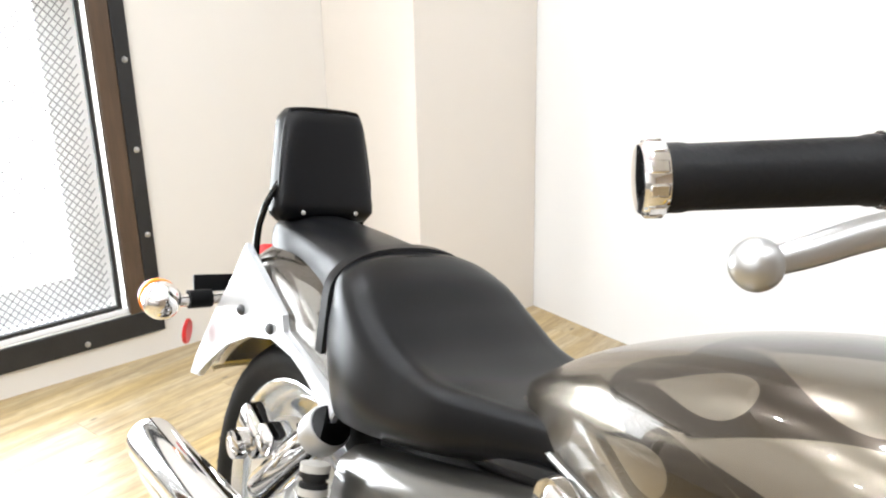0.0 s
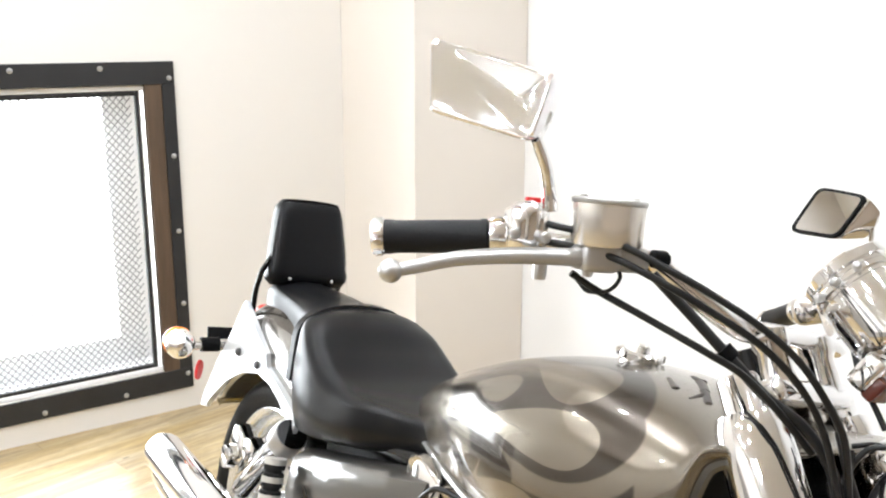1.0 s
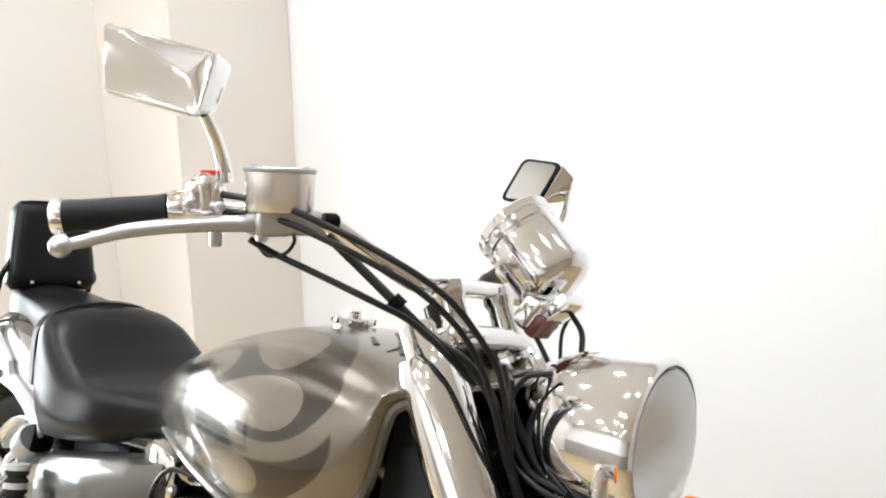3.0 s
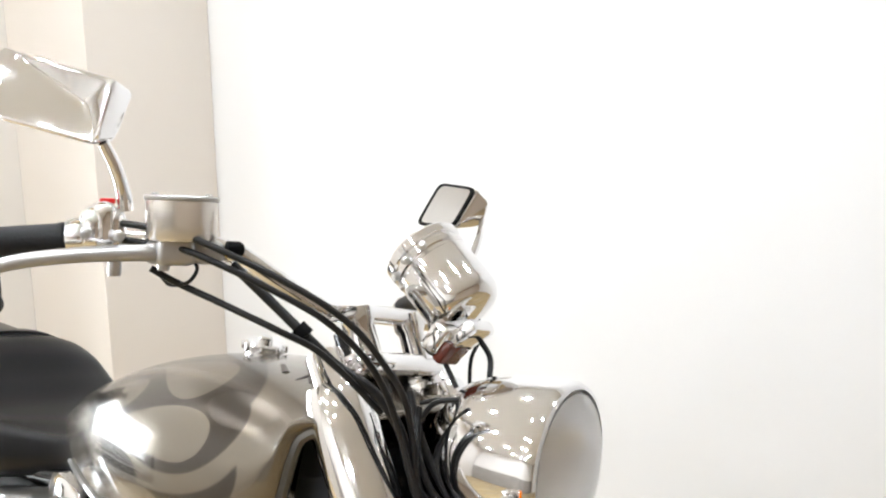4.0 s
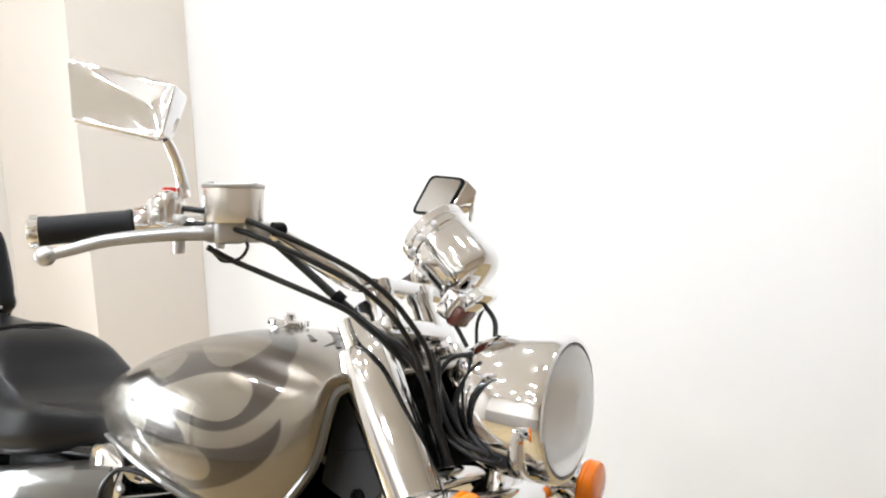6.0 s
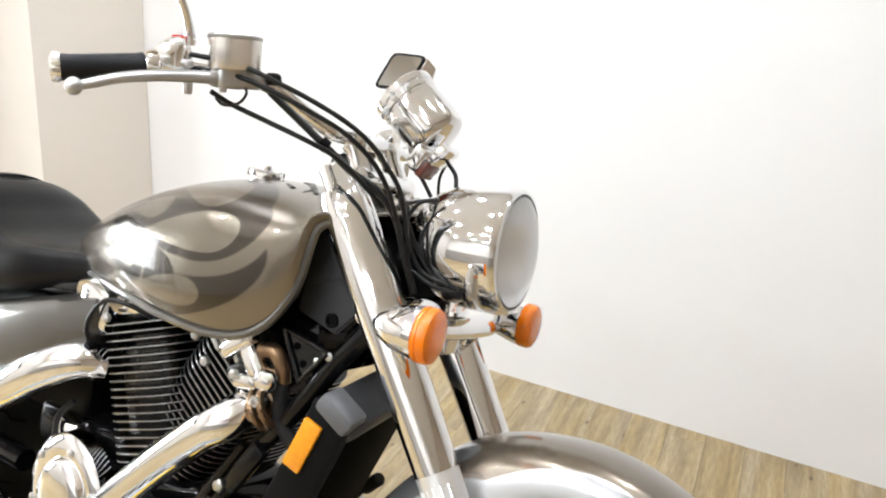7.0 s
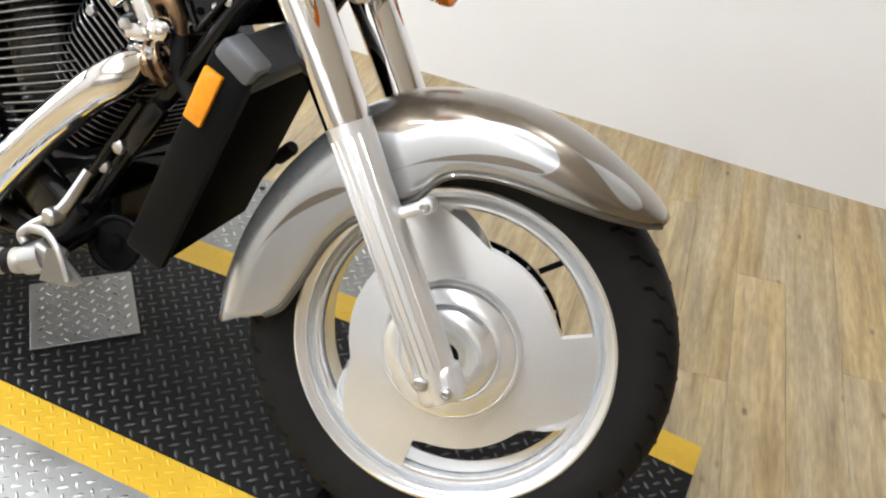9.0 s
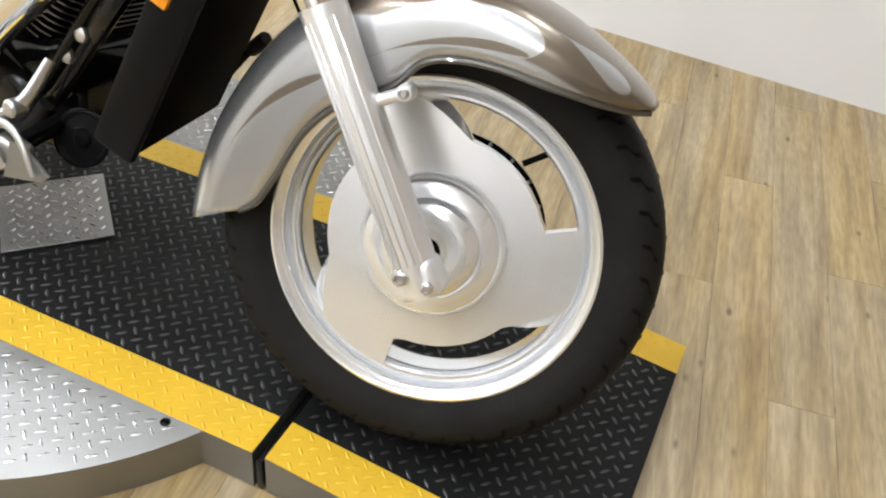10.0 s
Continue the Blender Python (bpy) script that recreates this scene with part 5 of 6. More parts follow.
for pts, r, mat, lab in (
    ([(0.02, -0.11, 0.72), (0.05, -0.125, 0.69), (0.06, -0.125, 0.64), (0.10, -0.12, 0.60)], 0.013, RUBBER, "black coolant hose"),
    ([(-0.33, -0.15, 0.30), (-0.25, -0.15, 0.285), (-0.17, -0.145, 0.30), (-0.12, -0.14, 0.36)], 0.012, RUBBER, "black engine hose"),
    ([(-0.44, -0.15, 0.52), (-0.47, -0.16, 0.48), (-0.46, -0.165, 0.43), (-0.42, -0.16, 0.41)], 0.006, CABLE, "black engine cable"),
    ([(-0.06, -0.13, 0.69), (-0.01, -0.135, 0.72), (0.03, -0.12, 0.75)], 0.009, CABLE, "black engine cable"),
):
    part("hose", tube(bmesh.new(), pts, r, 12, 8), mat, bike, lab)
for p in ((-0.42, -0.148, 0.665), (-0.375, -0.145, 0.70), (-0.13, -0.15, 0.735), (-0.095, -0.155, 0.70), (-0.02, -0.16, 0.70)):
    part("engine_bolt", turned([(0, 0), (0.009, 0), (0.009, 0.007), (0.005, 0.011), (0, 0.011)], 6, pose(*p, 90, 0, 0)), STEEL, bike)
for p in ((0.035, -0.158, 0.672), (0.006, -0.165, 0.622), (0.04, -0.13, 0.63)):
    part("exhaust_nut", turned([(0, 0), (0.010, 0), (0.010, 0.010), (0.004, 0.010), (0.004, 0.018), (0, 0.018)], 6, pose(*p, 90, 0, 0)), STEEL, bike)

# exhausts
part("exhaust_pipe", tube(bmesh.new(), [(-0.004, -0.120, 0.652), (-0.004, -0.150, 0.641), (-0.018, -0.174, 0.622), (-0.06, -0.182, 0.588), (-0.16, -0.186, 0.495), (-0.28, -0.188, 0.365), (-0.365, -0.19, 0.262), (-0.405, -0.19, 0.232), (-0.45, -0.19, 0.226), (-0.60, -0.19, 0.255), (-0.85, -0.195, 0.285)], 0.033, 22, 8), CHROME, bike, "thick chrome front exhaust pipe")
part("exhaust_pipe", tube(bmesh.new(), [(-0.40, -0.12, 0.60), (-0.43, -0.165, 0.605), (-0.50, -0.195, 0.565), (-0.62, -0.205, 0.49), (-0.80, -0.215, 0.425)], lambda t: 0.034 + 0.006 * t, 22, 8), CHROME, bike, "thick chrome rear exhaust pipe")
for z0, x0, x1, z1, yy in ((0.285, -0.80, -1.40, 0.335, -0.20), (0.42, -0.78, -1.335, 0.415, -0.245)):
    d = Vector((x1 - x0, 0, z1 - z0)).length
    part("muffler", turned([(0, 0), (0.034, 0), (0.043, 0.06), (0.046, 0.12), (0.046, d - 0.02), (0.043, d), (0.03, d + 0.002), (0.03, d - 0.08), (0, d - 0.08)], 30, along((x0, yy, z0), (x1, yy - 0.02, z1))), CHROME, bike, "long chrome muffler")
for k in (0, 1):
    part("exhaust_flange", turned([(0.027, 0), (0.036, 0.001), (0.038, 0.005), (0.036, 0.009), (0.027, 0.010), (0.027, 0)], 28, along((0.020 + 0.014 * k, -0.137 + 0.004 * k, 0.650 + 0.008 * k), (0.060, -0.125, 0.672))), HEAT_STEEL, bike, "heat-tinted exhaust clamp ring")

# side cover, rear shock, swing arm and rear wheel
cover_rows = []
for k in range(17):
    t = k / 16
    x = -0.86 + 0.45 * t
    top = 0.602 + 0.30 * (x + 0.86)
    low = table(x, [(-0.86, 0.44), (-0.75, 0.46), (-0.55, 0.53), (-0.41, 0.615)])
    yy = -0.150 - 0.028 * math.sin(math.pi * min(1, 0.15 + t * 0.8))
    cover_rows.append([Vector((x, -0.09, top)), Vector((x, yy + 0.03, top + 0.003)), Vector((x, yy + 0.006, top - 0.012)), Vector((x, yy, top - 0.035)), Vector((x, yy - 0.004, (top + low) / 2)), Vector((x, yy + 0.008, low + 0.015)), Vector((x, yy + 0.04, low)), Vector((x, -0.09, low + 0.01))])
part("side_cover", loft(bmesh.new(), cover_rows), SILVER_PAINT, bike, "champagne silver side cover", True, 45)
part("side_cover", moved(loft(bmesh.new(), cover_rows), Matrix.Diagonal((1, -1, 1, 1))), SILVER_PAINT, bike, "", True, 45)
for k, (dx, dz, n) in enumerate(((0.0, 0.012, 0.05), (0.012, 0.0, 0.075), (0.004, -0.012, 0.06))):
    part("emblem_bar", boxed((n, 0.003, 0.007), pose(-0.729 + dx, -0.1835, 0.549 + dz, 0, 32, 0), 0.001, 1), BLACK_METAL, bike, "dark emblem stroke on the side cover")
# plain dark brown strokes let into the tank's crown
for p0, p1, r0, r1 in (((-0.080, -0.038, 1.004), (-0.046, -0.059, 1.002), 0.0056, 0.0068), ((-0.080, 0.006, 1.006), (-0.056, -0.002, 1.007), 0.0062, 0.0075),
                       ((-0.056, -0.006, 1.0065), (-0.024, -0.032, 1.006), 0.0078, 0.0068), ((-0.026, -0.032, 1.0055), (0.008, -0.060, 1.002), 0.0070, 0.0056),
                       ((-0.016, -0.044, 1.0045), (-0.014, -0.068, 1.000), 0.0064, 0.0055)):
    part("crown_stroke", rod(bmesh.new(), (p0[0], p0[1], p0[2] - 0.0064), (p1[0], p1[1], p1[2] - 0.0064), r0 + 0.002, 24, r1 + 0.002), DARK_STROKE, bike, "dark brown stroke on the tank")
part("battery_box", boxed((0.40, 0.20, 0.24), pose(-0.66, 0, 0.56), 0.02), BLACK_PLASTIC, bike)
shock = part("rear_shock", turned([(0, 0), (0.026, 0), (0.03, 0.02), (0.03, 0.22), (0.034, 0.235), (0.036, 0.26), (0.032, 0.275), (0, 0.275)], 28, along((-1.114, -0.145, 0.412), (-0.905, -0.140, 0.628))), CHROME, bike, "bright shrouded rear shock absorber")
part("shock_cap", turned([(0, 0), (0.0355, 0.0), (0.0365, 0.004), (0.0365, 0.034), (0.033, 0.040), (0, 0.040)], 28, along((-0.952, -0.1435, 0.580), (-0.905, -0.140, 0.628))), CAST, shock, "satin grey sleeve end")
part("rear_shock", turned([(0, 0), (0.026, 0), (0.03, 0.02), (0.03, 0.22), (0.036, 0.26), (0, 0.275)], 24, along((-1.14, 0.155, 0.40), (-0.945, 0.15, 0.605))), CHROME, bike)
peg_rear = bmesh.new()
m = along((-0.842, -0.205, 0.50), (-0.862, -0.195, 0.59))
for k in range(5):
    lathe(peg_rear, [(0, 0.017 * k), (0.021, 0.017 * k), (0.021, 0.017 * k + 0.009), (0.017, 0.017 * k + 0.011), (0.017, 0.017 * k + 0.017), (0, 0.017 * k + 0.017)], 20, m)
part("passenger_peg", peg_rear, RUBBER, bike, "folded passenger footpeg with rubber rings")
for k in range(3):
    part("peg_band", turned([(0.0, 0.034 * k + 0.009), (0.0218, 0.034 * k + 0.009), (0.0218, 0.034 * k + 0.02), (0.0, 0.034 * k + 0.02)], 20, m), PALE_PEG, bike, "pale band round the footpeg")
for s in (-1, 1):
    part("swing_arm", tube(bmesh.new(), [(-0.62, s * 0.12, 0.33), (-0.85, s * 0.13, 0.33), (-1.16, s * 0.135, 0.315)], 0.024, 12), BLACK_METAL, bike)
rear_wheel, _ = wheel_base("rear_wheel", pose(AX_R.x, 0, AX_R.z), 0.338, 0.264, 0.086, "rear wheel with a fat tyre")
part("wheel_disc", slotted_disc(0.03, 0.232, ((10, 62), (82, 134), (154, 206), (226, 278), (298, 350)), 0.018, -0.012), WHEEL_METAL, rear_wheel, "polished cast wheel disc", True, 35)
part("hub", lathe(bmesh.new(), [(0, 0.07), (0.03, 0.07), (0.05, 0.05), (0.07, 0.045), (0.07, -0.06), (0, -0.06)][::-1], 40, TURN_Y), WHEEL_METAL, rear_wheel)
rear_disc = part("brake_disc", turned([(0.125, 0.0), (0.195, 0.0), (0.195, 0.005), (0.125, 0.005), (0.125, 0.0)], 64, TURN_Y @ pose(0, 0, 0.060)), STEEL, rear_wheel, "drilled steel brake disc")
holes = bmesh.new()
for k in range(36):
    lathe(holes, [(0, 0.0), (0.005, 0.0), (0.005, 0.0004), (0, 0.0004)], 8, TURN_Y @ pose(0, 0, 0, 0, 0, 10 * k) @ pose(0.183 - 0.014 * (k % 2), 0, 0.0652))
tagged(part("disc_hole", holes, BLACK_PLASTIC, rear_disc, "", False), kind="stuff")
cal = bmesh.new()
box(cal, (0.09, 0.05, 0.07), pose(-1.20, -0.12, 0.475, 0, 20, 0), 0.015, 3)
box(cal, (0.05, 0.06, 0.05), pose(-1.13, -0.12, 0.49, 0, 20, 0), 0.012, 3)
lathe(cal, [(0, 0), (0.028, 0), (0.026, 0.02), (0, 0.024)], 20, pose(-1.215, -0.14, 0.445, 90, 0, 0))
part("rear_caliper", cal, CHROME, bike, "chrome rear brake caliper")

# tail: lamp, indicators and plate bracket
part("tail_lamp", boxed((0.05, 0.09, 0.04), pose(-1.465, 0.01, 0.725, 0, -30, 0), 0.016, 3), RED, bike, "red tail lamp")
part("tail_bar", tube(bmesh.new(), [(-1.455, -0.19, 0.638), (-1.455, -0.1, 0.642), (-1.45, 0, 0.645), (-1.455, 0.1, 0.642), (-1.455, 0.19, 0.638)], 0.013, 12), CHROME, bike, "chrome tail indicator bar")
for s in (-1, 1):
    ball = part("indicator", turned([(0.037 * math.sin(math.pi * k / 14) if 0 < k < 14 else 0, -0.039 * math.cos(math.pi * k / 14)) for k in range(15)], 28, pose(-1.455, s * 0.222, 0.640, 0, 90, 0)), CHROME, bike, "round chrome tail indicator")
    part("indicator_lens", turned([(0.035, 0.016), (0.037, 0.02), (0.033, 0.038), (0.015, 0.046), (0, 0.047)], 24, pose(-1.455, s * 0.222, 0.640, 0, -90, 0)), AMBER, ball, "orange lens")
    part("indicator_collar", turned([(0.015, 0), (0.018, 0), (0.018, 0.045), (0.015, 0.045), (0.015, 0)], 16, along((-1.455, s * 0.125, 0.641), (-1.455, s * 0.185, 0.639))), BLACK_PLASTIC, ball, "black rubber collar")
part("plate_bracket", boxed((0.008, 0.16, 0.06), pose(-1.53, -0.05, 0.635, 0, -20, 0), 0.002), BLACK_PLASTIC, bike, "black plate bracket")
part("rear_reflector", turned([(0, 0), (0.024, 0), (0.026, 0.003), (0.026, 0.007), (0.02, 0.010), (0, 0.010)], 24, pose(-1.46, -0.16, 0.572, 0, -90, 42) @ Matrix.Diagonal((1.0, 0.55, 1, 1))), RED, bike, "round red reflector")

# foot controls and stand
PEG0, PEG1 = (-0.112, -0.245, 0.302), (-0.232, -0.315, 0.268)
PEG = along(PEG0, PEG1) @ Matrix.Diagonal((0.86, 0.86, 1, 1))
peg = part("rider_peg", turned([(0, 0), (0.019, 0), (0.019, 0.13), (0, 0.13)], 20, PEG), BLACK_METAL, bike, "rider footpeg with black and pale rings")
for k in range(4):
    part("peg_ring", turned([(0.015, 0.012 + 0.03 * k), (0.023, 0.012 + 0.03 * k), (0.025, 0.016 + 0.03 * k), (0.025, 0.024 + 0.03 * k), (0.023, 0.028 + 0.03 * k), (0.015, 0.028 + 0.03 * k)], 24, PEG), PALE_PEG, peg, "pale metal ring")
    part("peg_rubber", turned([(0.015, 0.028 + 0.03 * k), (0.0235, 0.028 + 0.03 * k), (0.0235, 0.042 + 0.03 * k), (0.015, 0.042 + 0.03 * k)], 24, PEG), RUBBER, peg, "black rubber ring")
part("peg_end", turned([(0, 0.132), (0.026, 0.132), (0.027, 0.138), (0.022, 0.146), (0, 0.149)], 24, PEG), PALE_PEG, peg, "pale domed end")
mount = bmesh.new()
rod(mount, (-0.118, -0.25, 0.300), (-0.09, -0.235, 0.315), 0.024, 20, 0.028)
box(mount, (0.05, 0.035, 0.045), pose(-0.083, -0.235, 0.318, 0, 25, 20), 0.010, 3)
part("peg_mount", mount, CAST, bike, "cast aluminium footpeg mount")
part("peg_bracket", rod(bmesh.new(), (-0.09, -0.225, 0.318), (-0.10, -0.12, 0.335), 0.016, 16), BLACK_METAL, bike, "black footpeg bracket")
part("heel_plate", outline_plate([(-0.064, 0.343), (-0.044, 0.351), (0.018, 0.318), (0.0, 0.302), (-0.08, 0.281)], -0.256, -0.248, 0.002), DIAMOND_STEEL, bike, "small grey heel plate")
pedal = part("brake_pedal", tube(bmesh.new(), [(-0.118, -0.25, 0.332), (-0.126, -0.25, 0.344), (-0.10, -0.25, 0.369), (-0.078, -0.25, 0.385), (-0.061, -0.25, 0.399)], 0.0085, 12), CAST, bike, "curved cast brake pedal")
part("pedal_arm", tube(bmesh.new(), [(-0.10, -0.255, 0.366), (-0.06, -0.258, 0.372), (-0.03, -0.26, 0.352), (-0.005, -0.262, 0.312)], lambda t: 0.009 - 0.004 * t, 12, 8, True, 0.7), CAST, pedal)
part("pedal_link", tube(bmesh.new(), [(-0.061, -0.245, 0.397), (-0.05, -0.23, 0.418), (-0.041, -0.20, 0.469)], lambda t: 0.012 - 0.004 * t, 12, 8, True, 0.6), CAST, pedal)
part("pedal_pivot", turned([(0, -0.014), (0.012, -0.014), (0.014, -0.01), (0.014, 0.01), (0.010, 0.014), (0, 0.014)], 18, pose(-0.061, -0.245, 0.398, 90, 0, 0)), CAST, pedal)
horn = part("horn", turned([(0, 0.0), (0.03, 0.0), (0.05, 0.012), (0.057, 0.018), (0.057, 0.024), (0.052, 0.026), (0.045, 0.020), (0.02, 0.022), (0.014, 0.028), (0, 0.029)], 32, pose(-0.055, -0.115, 0.318, 72, 0, 18) @ Matrix.Scale(0.82, 4)), BLACK_PLASTIC, bike, "round black horn")
part("horn_rim", turned([(0.055, 0.020), (0.0585, 0.020), (0.0585, 0.026), (0.055, 0.026), (0.055, 0.020)], 32, pose(-0.055, -0.115, 0.318, 72, 0, 18) @ Matrix.Scale(0.82, 4)), BLACK_METAL, horn)
part("brake_light_rod", tube(bmesh.new(), [(-0.13, -0.14, 0.385), (-0.06, -0.145, 0.49), (0.0, -0.14, 0.585)], 0.009, 10), BLACK_METAL, bike)
for p in ((-0.075, -0.135, 0.455), (-0.04, -0.14, 0.50)):
    part("engine_bolt", turned([(0, 0), (0.013, 0), (0.013, 0.008), (0.007, 0.012), (0, 0.012)], 6, pose(*p, 90, 0, 0)), STEEL, bike)
part("engine_mount_bracket", boxed((0.035, 0.02, 0.11), pose(0.005, -0.135, 0.545, 0, 34, 0), 0.006, 2), BLACK_METAL, bike, "black engine mount bracket on the down tube")
st = bmesh.new()
tube(st, [(-0.52, 0.13, 0.22), (-0.52, 0.22, 0.12), (-0.51, 0.29, 0.055)], 0.013, 10)
box(st, (0.07, 0.05, 0.012), pose(-0.51, 0.30, 0.052, 12, 0, 0), 0.004)
part("side_stand", st, BLACK_METAL, bike, "black side stand folded out")
lever = part("shift_lever", tube(bmesh.new(), [(-0.10, 0.15, 0.32), (-0.045, 0.145, 0.345), (0.0, 0.142, 0.392), (0.05, 0.132, 0.452), (0.075, 0.127, 0.478)], 0.0075, 10), BLACK_METAL, bike, "black gear shift lever")
part("shift_rubber", turned([(0, 0), (0.012, 0), (0.013, 0.004), (0.013, 0.046), (0.011, 0.05), (0, 0.05)], 18, along((0.060, 0.130, 0.462), (0.100, 0.120, 0.500))), RUBBER, lever, "black rubber toe piece")

# ---- the turntable and the deck the motorcycle stands on ----
DECK_AT = pose(-0.313, 0.891, 0, 0, 0, 3.0)
LUG_PITCH = 0.0235


def lugs(points, up, long_=0.0118, wide=0.0028, high=0.0022):
    """Raised tread-plate lugs, in turn along the two diagonals."""
    verts, faces = [], []
    for x, y, turn in points:
        c, s = math.cos(turn), math.sin(turn)
        n = len(verts)
        z = up(x, y)
        for a, b, h in ((-1, 0, 0), (-0.35, -1, 0), (0.35, -1, 0), (1, 0, 0), (0.35, 1, 0), (-0.35, 1, 0), (-0.55, 0, 1), (0.55, 0, 1)):
            px, py = a * long_, b * wide
            verts.append((x + c * px - s * py, y + s * px + c * py, z + h * high))
        faces += [(n, n + 1, n + 6), (n + 1, n + 2, n + 7, n + 6), (n + 2, n + 3, n + 7), (n + 3, n + 4, n + 7), (n + 4, n + 5, n + 6, n + 7), (n + 5, n, n + 6)]
    return verts, faces


def lug_mesh(name, points, up, mat, parent):
    me = bpy.data.meshes.new(name)
    v, f = lugs(points, up)
    me.from_pydata(v, [], f)
    for poly in me.polygons:
        poly.use_smooth = True
    me.materials.append(mat)
    ob = new(name, me)
    ob.parent = parent
    return tagged(ob, kind="stuff")


def lug_grid(x0, x1, y0, y1, keep=lambda x, y: True):
    """Lugs in a basket weave, each end towards the next one's middle, on a grid turned by 45 degrees."""
    out = []
    reach_n = int((x1 - x0 + y1 - y0) / LUG_PITCH) + 2
    k = LUG_PITCH * math.sqrt(0.5)
    cx, cy = (x0 + x1) / 2, (y0 + y1) / 2
    for i in range(-reach_n, reach_n):
        for j in range(-reach_n, reach_n):
            x, y = cx + (i - j) * k, cy + (i + j) * k
            if x0 + 0.008 < x < x1 - 0.008 and y0 + 0.008 < y < y1 - 0.008 and keep(x, y):
                out.append((x, y, radians(45 if (i + j) % 2 else -45)))
    return out


turntable = tagged(new("turntable"), "round steel tread-plate turntable set on the plank floor", "turntable")
turntable.matrix_world = DECK_AT
RADIUS, HALF, YEL = 0.655, 0.328, 0.083
part("turntable_disc", turned([(0, 0), (RADIUS - 0.004, 0), (RADIUS - 0.004, DECK - 0.006), (RADIUS, DECK - 0.004), (RADIUS, DECK - 0.001), (RADIUS - 0.002, DECK), (0, DECK)], 128), DIAMOND_STEEL, turntable, "bare steel tread-plate disc", True, 30)
lug_mesh("tread", lug_grid(-RADIUS, RADIUS, -RADIUS, RADIUS, lambda x, y: x * x + y * y < (RADIUS - 0.02) ** 2 and abs(y) > HALF + 0.012), lambda x, y: DECK, LUG_STEEL, turntable)
for ang in (-34, -62, -90, 34, 62, 90, 146, -146):
    part("disc_screw", turned([(0.009, 0.0), (0.009, 0.0015), (0.005, 0.003), (0, 0.003)], 14, pose(0, 0, DECK) @ pose(0, 0, 0, 0, 0, ang) @ pose(RADIUS - 0.045, 0, 0)), BLACK_METAL, turntable)


def deck_piece(name, x0, x1, z0, z1, label):
    """One length of the deck between two joints; it may slope."""
    root = tagged(new(name), label, "ramp")
    root.matrix_world = DECK_AT

    def height(x, y=0):
        return z0 + (z1 - z0) * (x - x0) / (x1 - x0)

    def slab(y0, y1, lift, mat, nm, lb=""):
        bm = bmesh.new()
        ring = []
        for x in (x0, x1):
            ring.append([bm.verts.new((x, y, z)) for y, z in ((y0, 0.001), (y1, 0.001), (y1, height(x) + lift), (y0, height(x) + lift))])
        for k in range(4):
            bm.faces.new((ring[0][k], ring[0][(k + 1) % 4], ring[1][(k + 1) % 4], ring[1][k]))
        bm.faces.new(ring[0][::-1])
        bm.faces.new(ring[1])
        return part(nm, bm, mat, root, lb, False)

    slab(-HALF, HALF, 0.0, DIAMOND_STEEL, "deck_body", "steel plate body")
    for nm, y0, y1, mat, lb in (("black_strip", -HALF + YEL, HALF - YEL, DECK_BLACK, "worn black painted tread"), ("yellow_strip", -HALF, -HALF + YEL, DECK_YELLOW, "yellow painted edge"), ("yellow_strip", HALF - YEL, HALF, DECK_YELLOW, "yellow painted edge")):
        bm = bmesh.new()
        q = [bm.verts.new((x, y, height(x) + dz)) for dz in (0.0005, 0.002) for x, y in ((x0, y0), (x1, y0), (x1, y1), (x0, y1))]
        for f in ((3, 2, 1, 0), (4, 5, 6, 7), (0, 1, 5, 4), (1, 2, 6, 5), (2, 3, 7, 6), (3, 0, 4, 7)):
            bm.faces.new([q[k] for k in f])
        strip = part(nm, bm, mat, root, lb, False)
        lug_mesh("tread", lug_grid(x0, x1, y0, y1), lambda x, y: height(x) + 0.002, DECK_LUG if mat == DECK_BLACK else mat, strip)
    return root


deck_piece("deck", -0.662, 0.662, DECK + 0.001, DECK + 0.001, "black tread-plate deck with yellow painted edges across the turntable")
deck_piece("front_ramp", 0.686, 1.232, DECK + 0.001, 0.030, "black tread-plate ramp with yellow edges sloping to the floor")
deck_piece("rear_ramp", -1.25, -0.686, 0.012, DECK + 0.001, "black tread-plate ramp with yellow edges sloping to the floor")
for x in (0.674, -0.674):
    tagged(part("joint_strip", boxed((0.013, 2 * HALF, DECK - 0.012), DECK_AT @ pose(x, 0, (DECK - 0.012) / 2), 0.003), BLACK_METAL), "black steel strip in the joint between deck and ramp", "strip")

# loose plate on the deck
plate = tagged(new("tread_plate"), "small loose bare steel tread plate lying on the deck", "plate")
plate.matrix_world = pose(-0.333, 0.883, DECK + 0.0075, 0, 0, 48.7)
part("plate_sheet", boxed((0.208, 0.22, 0.004), pose(0, 0, 0), 0.001, 1), DIAMOND_STEEL, plate, "", False)
lug_mesh("tread", lug_grid(-0.10, 0.10, -0.11, 0.11), lambda x, y: 0.002, LUG_STEEL, plate)

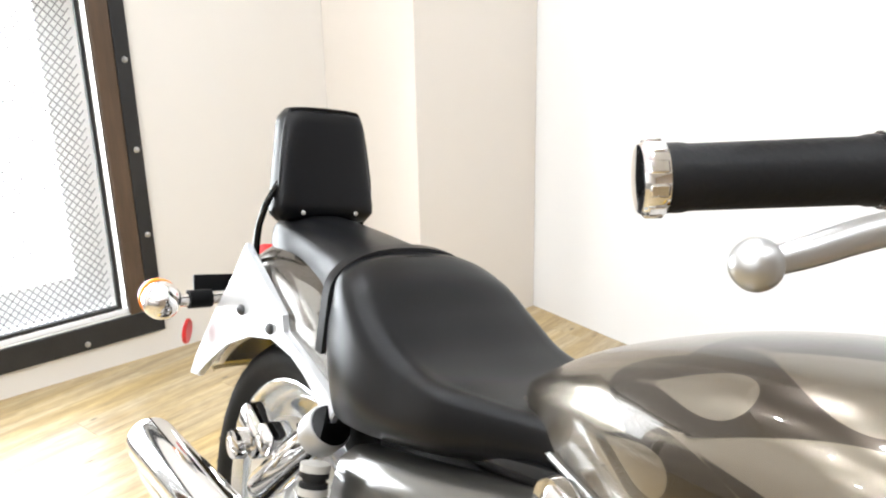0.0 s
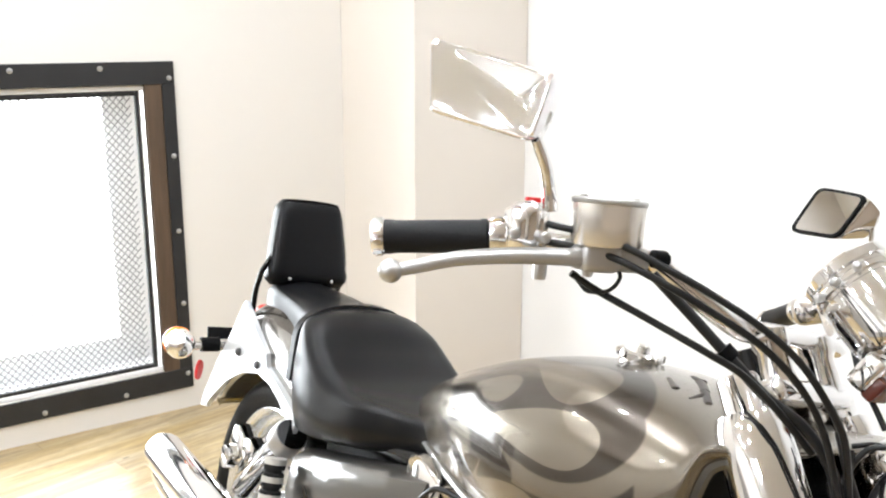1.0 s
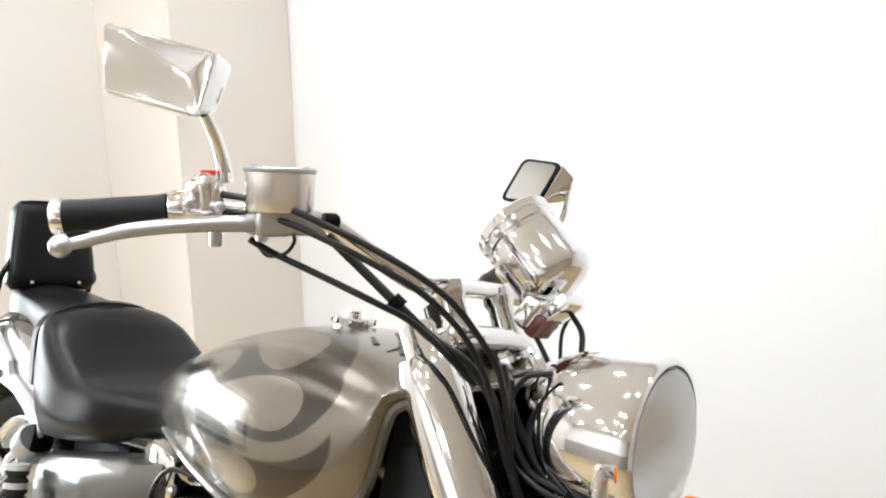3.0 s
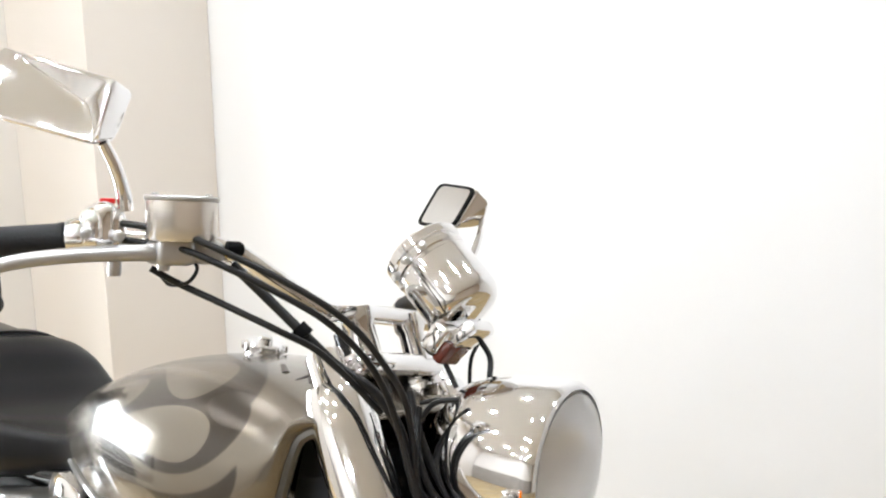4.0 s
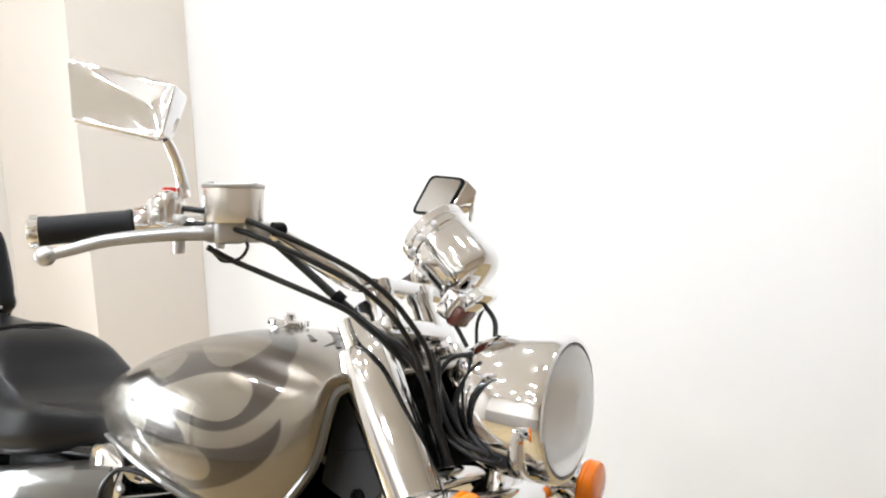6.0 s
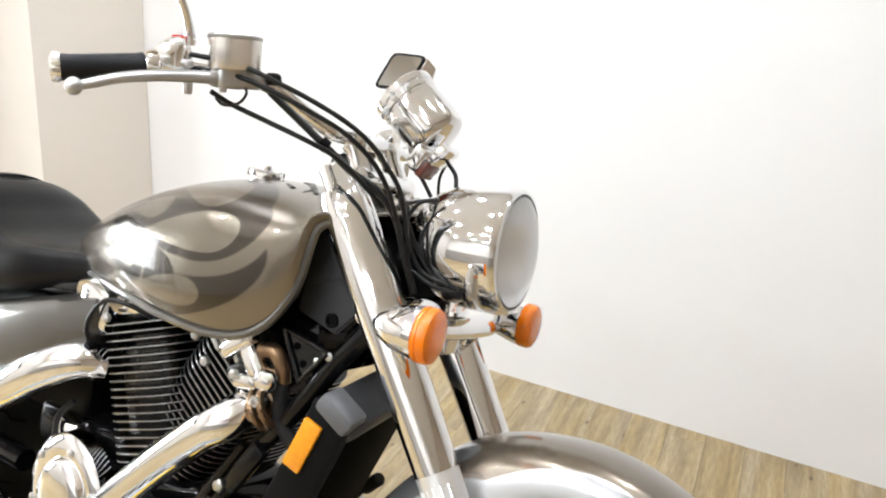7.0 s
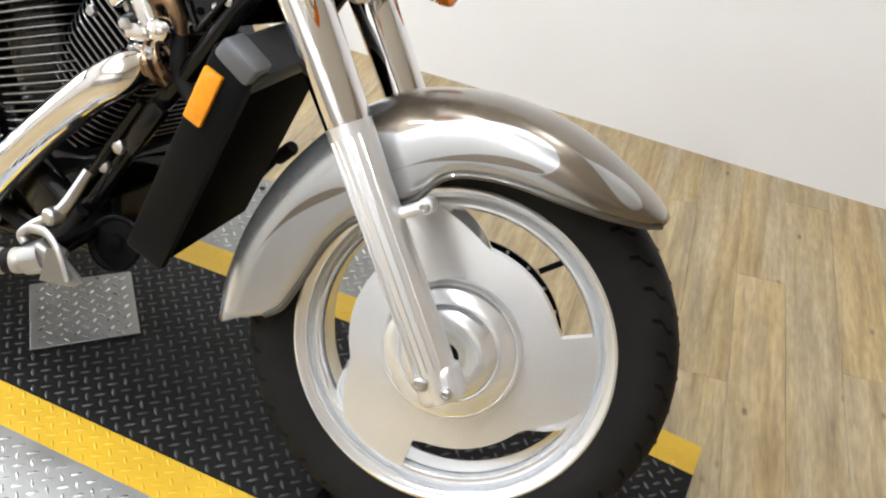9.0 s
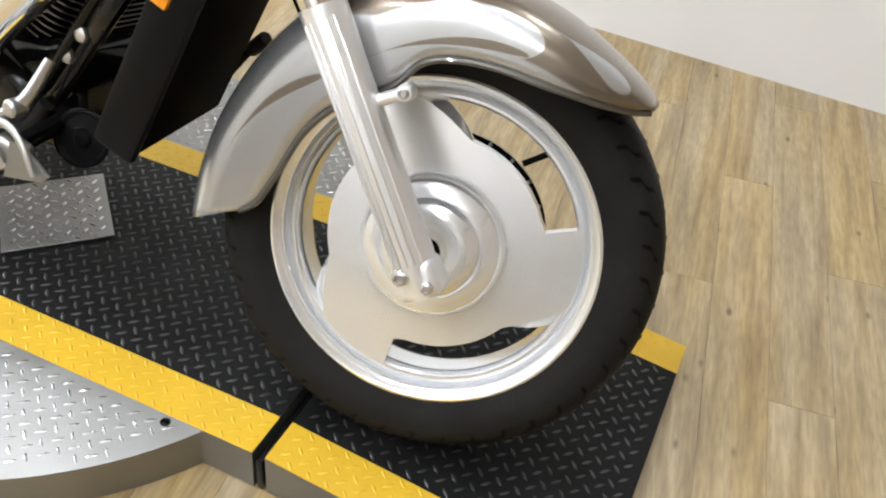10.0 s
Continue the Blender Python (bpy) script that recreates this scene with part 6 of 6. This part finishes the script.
# ---- the window with its mesh screen ----
window = tagged(new("window_1"), "low window covered by a black-framed steel mesh, blown out by daylight", "window", kind="structure")
FR, STILE = 0.085, 0.050
cy, cz = (WIN_Y0 + WIN_Y1) / 2, (WIN_Z0 + WIN_Z1) / 2
for nm, sy, sz, y, z in (("frame_rail", WIN_Y1 - WIN_Y0 + 2 * FR, FR, cy, WIN_Z1 + FR / 2), ("frame_rail", WIN_Y1 - WIN_Y0 + 2 * FR, FR, cy, WIN_Z0 - FR / 2), ("frame_stile", STILE, WIN_Z1 - WIN_Z0, WIN_Y0 - FR + STILE / 2, cz), ("frame_stile", STILE, WIN_Z1 - WIN_Z0, WIN_Y1 + FR - STILE / 2, cz)):
    rail = part(nm, boxed((0.012, sy, sz), pose(X_WIN + 0.006, y, z), 0.002, 1), BLACK_STEEL, window, "black flat steel frame", False)
    count = 5 if nm == "frame_stile" else 6
    for k in range(count):
        t = k / (count - 1)
        by, bz = (y + (0.004 if y > 0 else -0.004), WIN_Z0 - FR / 2 + 0.02 + t * (WIN_Z1 - WIN_Z0 + FR - 0.04)) if nm == "frame_stile" else (WIN_Y0 - 0.02 + t * (WIN_Y1 - WIN_Y0 + 0.0) * 0.9, z + (0.02 if z > 1 else -0.02))
        part("frame_bolt", turned([(0.010, 0), (0.010, 0.003), (0.006, 0.006), (0, 0.007)], 14, pose(X_WIN + 0.012, by, bz, 0, 90, 0)), FIN_STEEL, rail)
for y, sy, sz, z in ((WIN_Y1 + 0.002, 0.063, WIN_Z1 - WIN_Z0, cz), (WIN_Y0 - 0.002, 0.063, WIN_Z1 - WIN_Z0, cz)):
    part("window_frame", boxed((0.035, sy, sz), pose(X_WIN - 0.006, y, z), 0.003, 1), OLD_WOOD, window, "weathered brown wooden jamb", False)
for z, lab in ((WIN_Z0 + 0.012, "sill"), (WIN_Z1 - 0.012, "head")):
    part("window_sill", boxed((0.19, WIN_Y1 - WIN_Y0 - 0.004, 0.02), pose(X_WIN - 0.105, cy, z), 0.003, 1), WALL, window, "", False)

for sy, sz, y, z in ((0.15, WIN_Z1 - WIN_Z0, WIN_Y1 - 0.075, cz), (0.15, WIN_Z1 - WIN_Z0, WIN_Y0 + 0.075, cz), (WIN_Y1 - WIN_Y0 - 0.3, 0.13, cy, WIN_Z0 + 0.065), (WIN_Y1 - WIN_Y0 - 0.3, 0.05, cy, WIN_Z1 - 0.025)):
    part("window_lining", boxed((0.03, sy, sz), pose(X_WIN - 0.16, y, z), 0.002, 1), WALL, window, "white lining of the opening behind the mesh", False)
for y in (WIN_Y0 + 0.055, WIN_Y1 - 0.055):
    part("inner_frame", boxed((0.02, 0.014, WIN_Z1 - WIN_Z0 - 0.04), pose(X_WIN - 0.022, y, cz), 0.001, 1), BLACK_STEEL, window, "thin black inner edge", False)
for z in (WIN_Z0 + 0.024, WIN_Z1 - 0.030):
    part("inner_frame", boxed((0.02, WIN_Y1 - WIN_Y0 - 0.12, 0.02), pose(X_WIN - 0.022, cy, z), 0.001, 1), BLACK_STEEL, window, "thin black inner edge", False)


def mesh_screen():
    verts, faces = [], []
    pitch_y, pitch_z = 0.026, 0.0145
    y0, y1, z0, z1 = WIN_Y0 + 0.05, WIN_Y1 - 0.05, WIN_Z0 + 0.02, WIN_Z1 - 0.02
    x = X_WIN - 0.03
    ny, nz = int((y1 - y0) / pitch_y), int((z1 - z0) / pitch_z)
    r = 0.0019
    slope = Vector((0, pitch_y / 2, pitch_z / 2)).normalized()
    for j in range(nz):
        for i in range(ny):
            a = Vector((x, y0 + (i + 0.5 * (j % 2)) * pitch_y, z0 + j * pitch_z))
            for s in (-1, 1):
                b = a + Vector((0, s * pitch_y / 2, pitch_z))
                if not y0 <= b.y <= y1:
                    continue
                d = (b - a).normalized()
                side = d.cross(Vector((1, 0, 0))) * r
                out = Vector((r, 0, 0))
                n = len(verts)
                for p in (a, b):
                    verts.extend(tuple(p + q) for q in (side, out, -side, -out))
                faces.extend([(n, n + 1, n + 5, n + 4), (n + 1, n + 2, n + 6, n + 5), (n + 2, n + 3, n + 7, n + 6), (n + 3, n, n + 4, n + 7)])
    me = bpy.data.meshes.new("mesh_screen")
    me.from_pydata(verts, [], faces)
    me.materials.append(WIRE)
    ob = new("mesh_screen", me)
    ob.parent = window
    ob["label"] = "expanded steel mesh"
    return ob


mesh_screen()
tagged(part("backdrop", boxed((0.02, 4.0, 3.0), pose(X_WIN - 0.9, cy, 0.9)), DAYLIGHT, None, "", False), "blown-out daylight outside the window", "backdrop", kind="structure")

# ---- the plank floor ----
floor = tagged(part("floor", boxed((X_FRONT - X_WIN + 0.4, Y_BACK - Y_FRONT + 0.3, 0.1), pose((X_FRONT + X_WIN) / 2, (Y_BACK + Y_FRONT) / 2, -0.056)), BLACK_METAL, None, "", False), "pale brown wood-look plank floor", "floor", kind="structure")
PW, PL, FLOOR_TURN = 0.125, 1.22, 11.0
plank_me = finish(boxed((PW - 0.0005, PL - 0.0005, 0.006), None, 0.0005, 1), "plank", PLANK, False)
turn = pose(0.3, 1.0, 0, 0, 0, FLOOR_TURN)


def reach(a, d, low, high):
    """Where a + k * d enters and leaves a span."""
    if abs(d) < 1e-9:
        return (-9.0, 9.0) if low < a < high else (9.0, -9.0)
    return tuple(sorted(((low - a) / d, (high - a) / d)))


way = Vector((-math.sin(radians(FLOOR_TURN)), math.cos(radians(FLOOR_TURN)), 0))
for i in range(-38, 39):
    for j in range(-5, 6):
        off = (i * 0.37) % 1.0
        p = turn @ Vector((i * PW, (j + off) * PL, -0.003))
        x_span, y_span = reach(p.x, way.x, X_WIN - 0.12, X_FRONT + 0.13), reach(p.y, way.y, Y_FRONT - 0.13, Y_BACK + 0.13)
        k0, k1 = max(-PL / 2, x_span[0], y_span[0]), min(PL / 2, x_span[1], y_span[1])
        if k1 - k0 < 0.01:
            continue
        me = plank_me if k1 - k0 > PL - 0.001 else finish(boxed((PW - 0.0005, k1 - k0 - 0.0005, 0.006), pose(0, (k0 + k1) / 2, 0), 0.0005, 1), "plank", PLANK, False)
        ob = new("plank", me)
        ob.parent = floor
        ob.matrix_world = pose(p.x, p.y, p.z, 0, 0, FLOOR_TURN)
